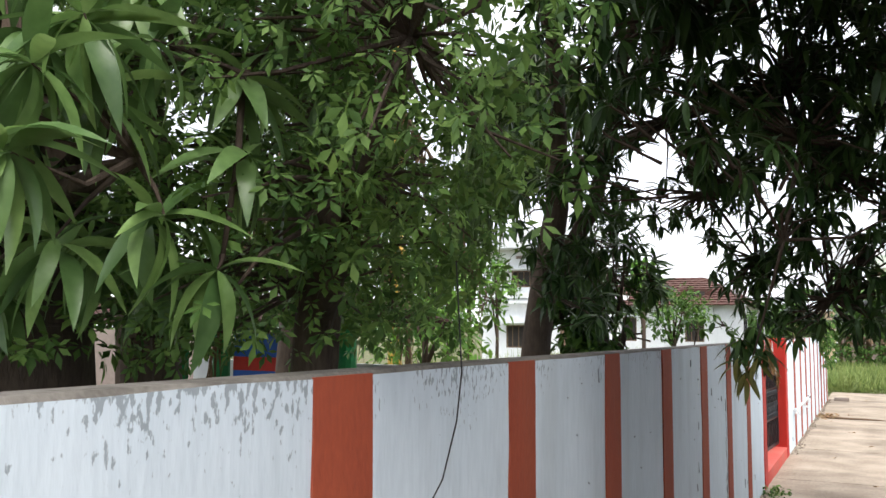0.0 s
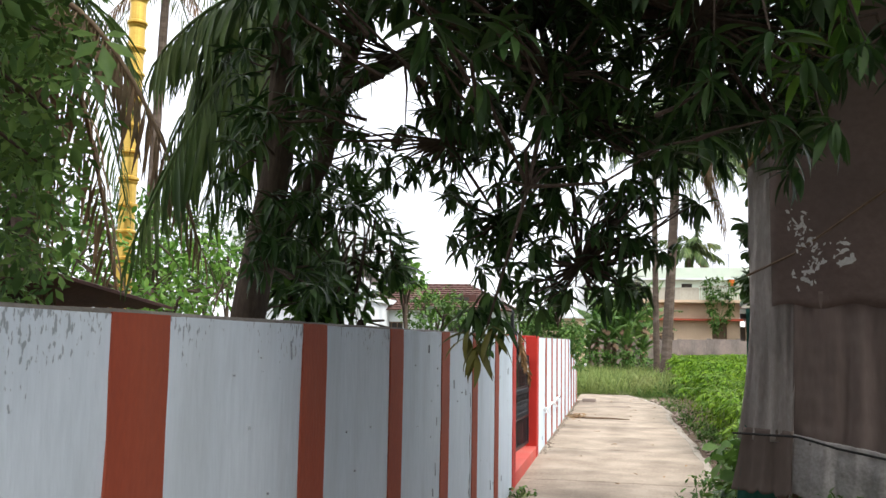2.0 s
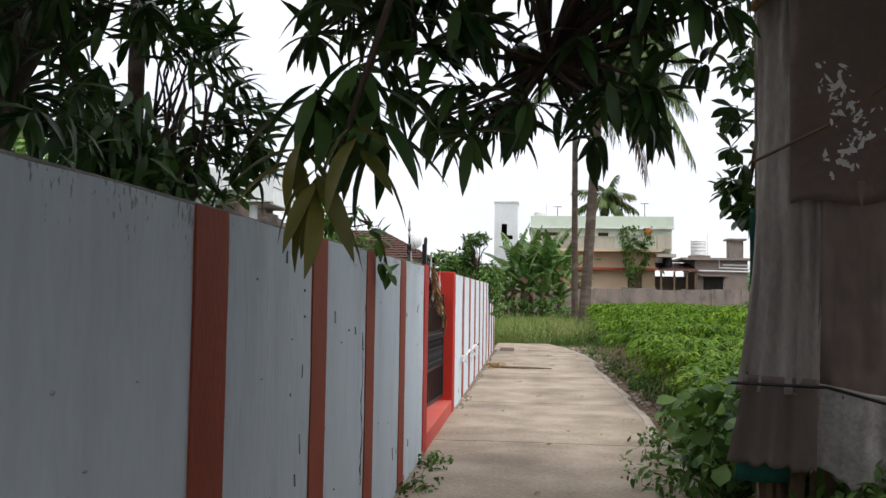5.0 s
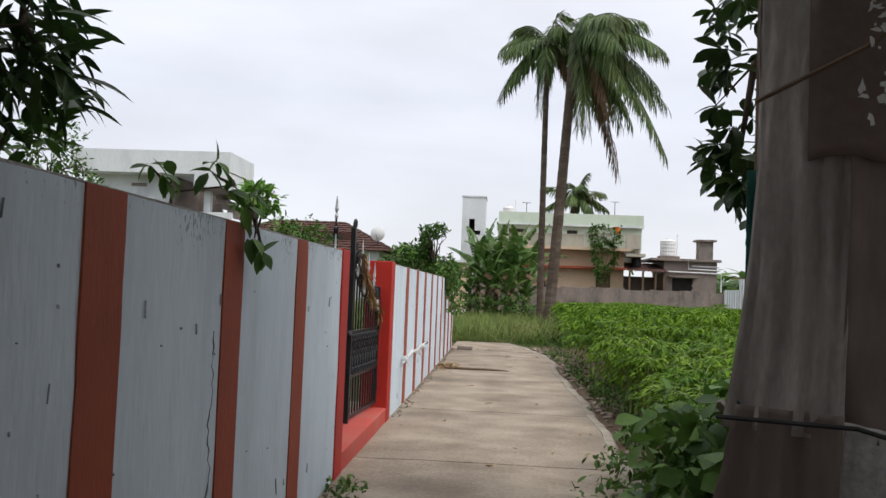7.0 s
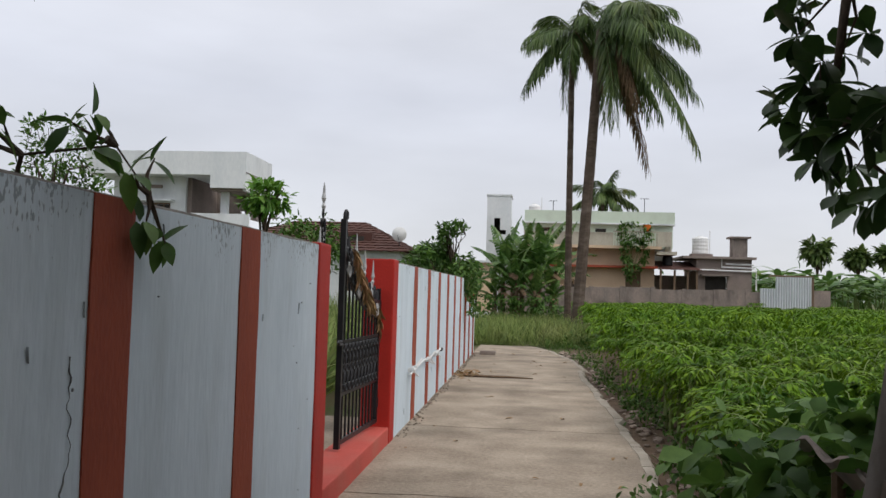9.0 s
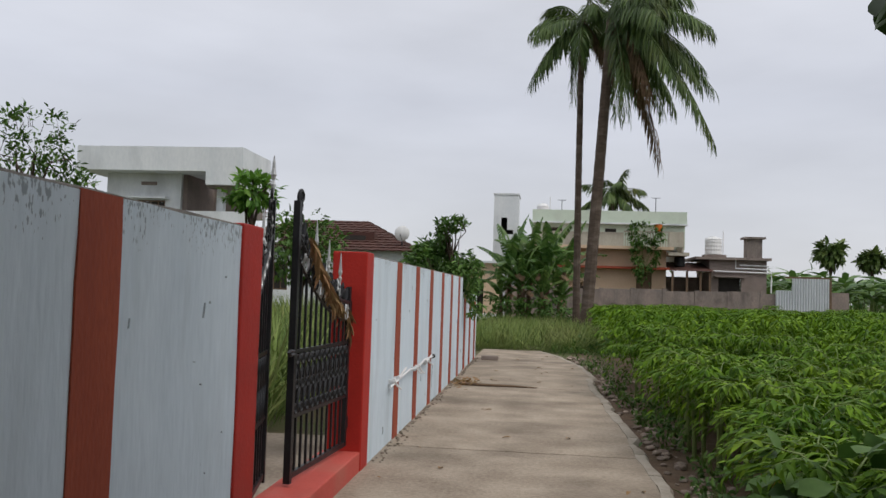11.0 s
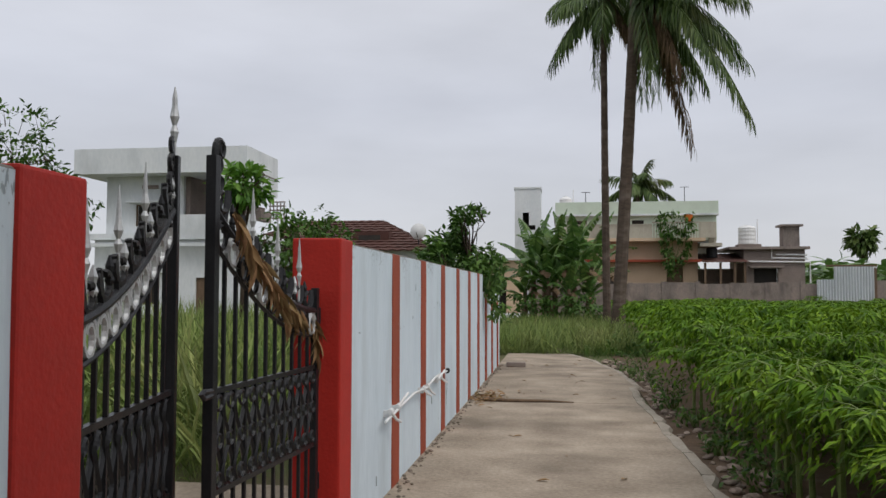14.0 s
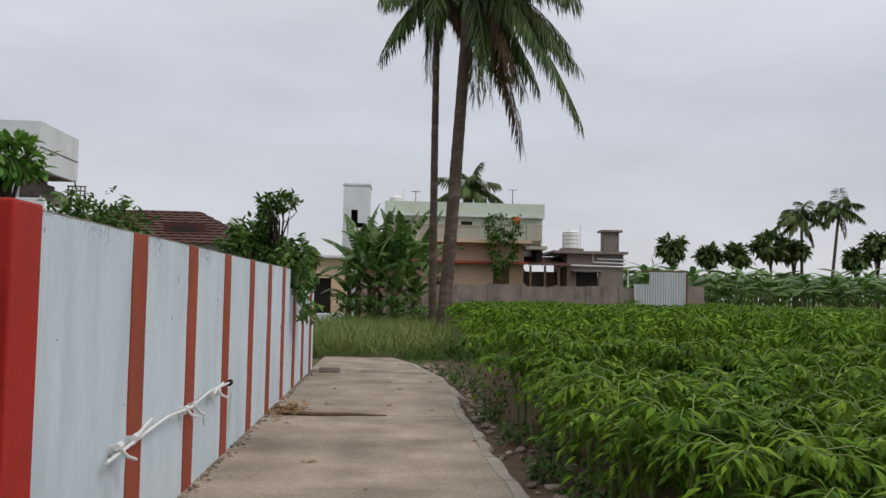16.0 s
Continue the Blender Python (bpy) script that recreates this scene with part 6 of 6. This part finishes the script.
# ---- bananas ----
def banana_plant(x, y, h, seed, label, leaves=10):
    """A banana: a fleshy stem and long paddle leaves, each a midrib with torn strips on both sides."""
    rng = np.random.default_rng(seed)
    ob = thing("banana_plant", x, y, -0.06, label, "banana plant", "bananas beside the cream house")
    part("stem", tubed([(0, 0, -0.05), (0.03, 0, h * 0.25), (0.05, 0, h * 0.52)], [0.16, 0.13, 0.08], 9), WOOD, ob)
    for k in range(leaves):
        a = 2.4 * k + rng.uniform(-0.4, 0.4)
        old = k / leaves
        up = 1.42 - 0.75 * old + rng.uniform(-0.1, 0.1)
        L = h * rng.uniform(0.42, 0.52) * (1 - 0.15 * old)
        bend = 0.35 + 0.95 * old + rng.uniform(-0.1, 0.25)
        d, side = Vector((math.cos(a), math.sin(a), 0)), Vector((-math.sin(a), math.cos(a), 0))
        p, mid, n = Vector((0.05, 0, h * (0.52 - 0.16 * old))), [], 18
        for i in range(n + 1):
            mid.append(p.copy())
            e = up - bend * 1.5 * (i / n) ** 1.5
            p = p + (d * math.cos(e) + Vector((0, 0, math.sin(e)))) * (L / n)
        bm = bmesh.new()
        tube(bm, mid[::3], [0.03, 0.025, 0.02, 0.016, 0.012, 0.008, 0.004], 4)
        for s in (-1, 1):
            drop, torn = rng.uniform(0.1, 0.5), rng.uniform(0.0, 0.3)
            for i in range(3, n):
                t0 = (i - 3) / (n - 3)
                w = [L * 0.135 * max(0.12, math.sin(math.pi * min(1, 0.1 + 0.88 * q)) ** 0.55) for q in (t0, t0 + 1 / (n - 3))]
                if rng.random() < 0.3:
                    drop, torn = rng.uniform(0.1, 0.9), rng.uniform(0.05, 0.3)
                along = (mid[i + 1] - mid[i]) * torn
                out = side * s * math.cos(drop) - Vector((0, 0, math.sin(drop)))
                q = [mid[i], mid[i + 1], mid[i + 1] + out * w[1] - along + d * w[1] * 0.2, mid[i] + out * w[0] + along * 0.3 + d * w[0] * 0.2]
                vs = [bm.verts.new(c) for c in q]
                bm.faces.new(vs if s < 0 else vs[::-1])
        part("leaf", bm, DRY_FROND if k == leaves - 1 else BANANA, ob)
    return ob


for k, (x, y, h) in enumerate(((-0.55, 47.0, 5.4), (0.35, 47.6, 5.7), (1.15, 47.0, 5.6), (0.1, 45.9, 4.0), (0.9, 45.8, 3.4), (1.9, 47.5, 5.2), (-0.9, 46.4, 3.4), (-0.1, 48.2, 4.8), (0.9, 48.6, 5.4), (1.7, 46.2, 3.2))):
    banana_plant(x, y, h, 140 + k, "tattered green banana plant beside the palms", 11)
rng = np.random.default_rng(150)
pos, way, size = [], [], []
for i in range(13):
    for x in np.arange(19.0 + i * 0.6, 75 + i * 2, 2.0):
        px, py = x + rng.uniform(-0.7, 0.7), 78 + i * 2.4 + rng.uniform(-0.8, 0.8)
        h = rng.uniform(3.0, 4.0)
        for k in range(9):
            a = 2.4 * k + rng.uniform(-0.4, 0.4)
            pos.append((px, py, h * rng.uniform(0.55, 1.0)))
            way.append((math.cos(a), math.sin(a), rng.uniform(0.1, 1.6)))
            size.append(rng.uniform(1.4, 2.2))
v, f = strewn(blade(0.13, 5, 0.6, -0.3, "strap"), pos, way, size, rng.uniform(-0.5, 0.5, len(pos)))
grove = new("banana_grove", raw_mesh("banana_grove", v, f, BANANA))
tagged(grove, "far banana plantation behind the yam field", "plantation", kind="stuff")
v, f = strewn(blade(0.03, 3, 0.0, 0.8, "strap"), [(p[0], p[1], -0.06) for p in pos[::9]], [(0.01, 0, 1)] * len(pos[::9]), [3.2] * len(pos[::9]))
stems = new("banana_grove_stem", raw_mesh("banana_grove_stem", v, f, YAM_STEM))
tagged(stems, "pale stems of the far banana plantation", "plantation", kind="stuff")

# far line of trees on the horizon
rng = np.random.default_rng(151)
pos = np.array([(x + rng.uniform(-3, 3), 230 + rng.uniform(-12, 12), abs(rng.normal(0, 1)) * 2.2 + 1.0 + 2.5 * max(0, noise.noise((x * 0.05, 0, 0)))) for x in np.linspace(-260, 260, 520) for _ in range(14)])
v, f = strewn(OVAL, pos, rng.normal(0, 1, (len(pos), 3)), rng.uniform(1.6, 3.2, len(pos)))
woods = new("far_trees", raw_mesh("far_trees", v, f, BUSH))
tagged(woods, "distant belt of trees along the horizon", "trees", kind="stuff")


# ---- grass ----
def grass(name, n, lo, hi, size, mat, label, seed, ok=lambda x, y: True, lean=0.5):
    rng = np.random.default_rng(seed)
    pts = rng.uniform(lo, hi, (n, 2))
    pts = np.array([p for p in pts if ok(*p) and noise.noise((p[0] * 0.8, p[1] * 0.8, seed)) > -0.35])
    way = np.c_[rng.normal(0, lean, (len(pts), 2)), np.ones(len(pts))]
    v, f = strewn(blade(0.013, 4, 0.5, 0.4, "strap"), np.c_[pts, np.full(len(pts), -0.06)], way, rng.uniform(*size, len(pts)), rng.uniform(0, 6.28, len(pts)))
    ob = new(name, raw_mesh(name, v, f, mat))
    return tagged(ob, label, "grass", kind="stuff")


grass("tall_grass", 17000, (-1.6, 32.6), (2.9, 46), (0.3, 0.9), GRASS, "tall wild grass beyond the end of the lane", 161, lambda x, y: x < 2.6)
grass("verge_grass", 2600, (1.2, 31.0), (3.2, 40.5), (0.15, 0.45), BUSH, "short grass on the verge below the palms", 162, lambda x, y: x > lane_right(min(y, 32.0)) + 0.1)
grass("yard_grass", 24000, (-9.5, 17.4), (-2.1, 34), (0.5, 1.5), GRASS, "tall wild grass in the yard behind the gate", 163)
grass("yard_grass", 3500, (-9.5, 5.0), (-6.0, 18), (0.3, 0.9), GRASS, "wild grass in the temple yard", 164)
leafy_mound("weed_clump", (2.2, 43.5, -0.06), (1.0, 42.6, 0.0), (3.2, 44.4, 1.1), 220, OVAL, (0.14, 0.26), BUSH, "broad green weeds behind the palm trunks", 165)
leafy_mound("weed_clump", (2.9, 34.0, -0.06), (1.9, 32.0, 0.0), (3.4, 36.5, 0.45), 200, OVAL, (0.1, 0.18), BUSH, "green weeds on the verge by the lane end", 166)

leafy_mound("weed_clump", (0.5, 45.0, -0.06), (-1.4, 44.2, 0.0), (2.0, 45.8, 1.5), 420, OVAL, (0.14, 0.28), BUSH, "tall green weeds at the foot of the bananas", 167)

# ---- the temple yard behind the wall ----
mast = thing("gilded_flag_mast", -6.9, 13.9, -0.06, "gilded temple flag mast with ringed segments", "flag mast")
part("pedestal", boxed(-0.6, -0.6, 0, 0.6, 0.6, 0.9, bevel=0.05), WHITE_PLASTER, mast)
for k in range(24):
    z = 0.9 + k * 0.42
    part("segment", tubed([(0, 0, z), (0, 0, z + 0.02), (0, 0, z + 0.05), (0, 0, z + 0.07), (0, 0, z + 0.36), (0, 0, z + 0.40), (0, 0, z + 0.418)], [0.125, 0.16, 0.16, 0.128, 0.125, 0.145, 0.13], 18), GOLD, mast, smooth=False)
pav = thing("pavilion", -5.2, 6.9, -0.06, "open pavilion with green and yellow posts and tin roof", "pavilion")
for x, y, m in ((0, 0, GREEN_PAINT), (-0.35, 0.3, YELLOW_PAINT), (0.9, 1.5, GREEN_PAINT), (-2.2, 0.0, YELLOW_PAINT), (-1.4, 2.2, GREEN_PAINT)):
    part("post", tubed([(x, y, -0.05), (x, y, 2.1)], 0.11, 12), m, pav)
bm = bmesh.new()
rows = [[bm.verts.new((-2.7 + 4.0 * k / 40, yy, zz + 0.03 * (k % 2))) for k in range(41)] for yy, zz in ((-0.6, 2.07), (1.2, 2.35), (3.2, 2.13))]
for a, b in zip(rows, rows[1:]):
    for k in range(40):
        bm.faces.new((a[k], a[k + 1], b[k + 1], b[k]))
r = bmesh.ops.extrude_face_region(bm, geom=bm.faces[:])
bmesh.ops.translate(bm, verts=[v for v in r["geom"] if isinstance(v, bmesh.types.BMVert)], vec=(0, 0, 0.03))
part("roof_sheet", bm, RUST_RED, pav)
part("back_wall", boxed(-2.6, 3.0, 0, 1.2, 3.14, 1.62), WHITE_PLASTER, pav, "white back wall")
part("blue_board", boxed(0.25, 0.5, 0.4, 0.95, 0.56, 2.0), BLUE_PAINT, pav, "blue notice board with a red band")
part("red_band", boxed(0.26, 0.485, 1.65, 0.94, 0.499, 1.78), POST_RED, pav)
yardwall = tagged(thing("wall_yard", 0, 12.0, -0.06), "pale distant wall of the temple yard", "wall", kind="structure")
part("panel", boxed(-22, 0, -0.1, -9.5, 0.2, 2.0), BROWN_PLASTER, yardwall)
part("panel", boxed(-22.2, -16, -0.1, -22.0, 0, 2.0), BROWN_PLASTER, yardwall)

# ---- small things ----
wire = thing("hanging_wire", WX, 3.12, 1.85, "thin black wire hanging down the wall face", "wire")
part("wire", tubed([(0.22, 0.0, 0.35), (0.24, 0.0, 0.03), (0.2, 0.05, -0.12), (0.13, 0.10, -0.3), (0.08, 0.02, -0.45), (0.015, -0.05, -0.62)], 0.0024, 6), BLACK, wire)
rng = np.random.default_rng(170)
stick = thing("fallen_stick", 0.1, 22.85, 0.0, "dark dry stick lying across the lane joint", "stick")
part("stick", tubed([(-0.55, 0.03, 0.03), (-0.2, -0.02, 0.025), (0.3, 0.02, 0.022), (0.75, 0.0, 0.012)], [0.03, 0.024, 0.02, 0.008], 7), WOOD, stick)
litter = thing("leaf_litter", -0.4, 23.1, 0.0, "heap of dry leaves and twigs at the wall's foot", "leaf litter")
pos = np.c_[rng.normal(-0.40, 0.12, 150), rng.normal(23.2, 0.35, 150), rng.uniform(0.005, 0.05, 150)]
v, f = strewn(OVAL, pos, np.c_[rng.normal(0, 1, (150, 2)), rng.uniform(0, 0.4, 150)], rng.uniform(0.05, 0.12, 150), rng.uniform(-0.5, 0.5, 150))
leaf_part("dry_leaves", (v - np.array((-0.4, 23.1, 0)), f), DRY, litter)
for k in range(5):
    x, y = rng.uniform(-0.2, 0.2), rng.uniform(-0.4, 0.6)
    part("twig", tubed([(x, y, 0.02), (x + rng.uniform(-0.1, 0.5), y + rng.uniform(-0.2, 0.2), 0.02)], [0.012, 0.005], 5), WOOD, litter)
brickm = thing("brick_slab", -0.28, 28.6, 0.0, "broken reddish brick slab lying by the wall", "brick")
part("slab", boxed(-0.2, -0.09, 0.0, 0.2, 0.09, 0.10, bevel=0.015), BROWN_PLASTER, brickm)
for k in range(46):
    t = thing("dead_leaf", rng.uniform(-0.5, 1.8), rng.uniform(10.5, 31), 0.008, "curled brown dead leaf on the concrete", "leaf", "dead leaves on the lane", turn=rng.uniform(0, 360))
    v, f = strewn(blade(0.2, 4, 0.2, 0.5), [(0, 0, 0.004)], [(1, 0, 0.06)], [rng.uniform(0.05, 0.12)])
    leaf_part("blade", (v, f), DRY, t)
stone_mesh = []
for k in range(6):
    bm = bmesh.new()
    bmesh.ops.create_icosphere(bm, subdivisions=2, radius=1.0)
    for vtx in bm.verts:
        vtx.co *= 1 + 0.35 * noise.noise(vtx.co * 1.3 + Vector((k * 7, 0, 0)))
        vtx.co.z *= 0.6
    me = bpy.data.meshes.new("stone")
    bm.to_mesh(me)
    bm.free()
    me.materials.append(STONE)
    stone_mesh.append(me)
verge = tagged(thing("stony_verge"), "strip of rubble stones between lane and field", "verge", kind="structure")
for k in range(290):
    y = rng.uniform(11.5, 31)
    x = lane_right(y) + 0.06 + abs(rng.normal(0, 0.28))
    o = new("stone", stone_mesh[k % 6])
    o.parent = verge
    s = rng.uniform(0.015, 0.06)
    o.matrix_world = pose(x, y, -0.045 + s * 0.3, 0, 0, rng.uniform(0, 360)) @ Matrix.Diagonal((s * rng.uniform(0.8, 1.4), s, s, 1))
for k in range(2):                        # cracks in the plaster
    c = thing("wall_crack")
    c.parent = wall
    y0, zs = ((9.52, np.linspace(1.35, 0.4, 60)), (20.6, np.linspace(0.55, 0.2, 8)))[k]
    part("crack", tubed([(WX + 0.004, y0 + 0.06 * noise.noise((z * 5, k, 0)) + 0.03 * noise.noise((z * 23, k, 3)), z) for z in zs], [0.001 + 0.009 * abs(noise.noise((z * 9, 2, k))) for z in zs], 4), MOULD, c)

# ---- knocks and scratches in the wall's paint ----
def chips(y0, y1, count, seed):
    rng = np.random.default_rng(seed)
    bm = bmesh.new()
    for k in range(count):
        y, z = rng.uniform(y0, y1), rng.uniform(0.05, 1.8)
        tall = rng.random() < 0.3
        hy, hz = (rng.uniform(0.0006, 0.0016), rng.uniform(0.012, 0.05)) if tall else (rng.uniform(0.0015, 0.006), rng.uniform(0.002, 0.007))
        lean = rng.uniform(-0.25, 0.25)
        ring = []
        for j in range(7):
            a = 2 * math.pi * j / 7
            r = rng.uniform(0.55, 1.2)
            dz = hz * r * math.sin(a)
            ring.append(Vector((WX + 0.0075, y + hy * r * math.cos(a) + lean * dz, z + dz)))
        low = [bm.verts.new(p) for p in ring]
        back = [bm.verts.new(p - Vector((0.02, 0, 0))) for p in ring]
        bm.faces.new(low)
        for j in range(7):
            bm.faces.new((low[j], low[j - 1], back[j - 1], back[j]))
    bm.normal_update()
    return bm


for y0, y1, count, seed in ((3.0, 12.5, 100, 301), (16.05, 25.1, 36, 302)):
    tagged(part("paint_chips", chips(y0, y1, count, seed), CHIP, wall, "small grey knocks and scratches in the paint"), kind="stuff")

# dirt and small debris gathered along the foot of the wall
rng = np.random.default_rng(310)
bm = bmesh.new()
for k in range(420):
    y = rng.uniform(16.1, 29.0) if k % 3 else rng.uniform(3.0, 12.4)
    x = WX + 0.02 + abs(rng.normal(0, 0.05))
    r = rng.uniform(0.006, 0.022)
    m = Matrix.Translation((x, y, r * 0.4)) @ Matrix.Rotation(rng.uniform(0, 6), 4, "Z") @ Matrix.Diagonal((r * rng.uniform(0.7, 1.5), r, r * 0.7, 1))
    bmesh.ops.create_icosphere(bm, subdivisions=1, radius=1.0, matrix=m)
crumbs = part("plaster_crumbs", bm, STONE, None)
tagged(crumbs, "crumbs of plaster and dirt along the wall's foot", "debris", kind="stuff")
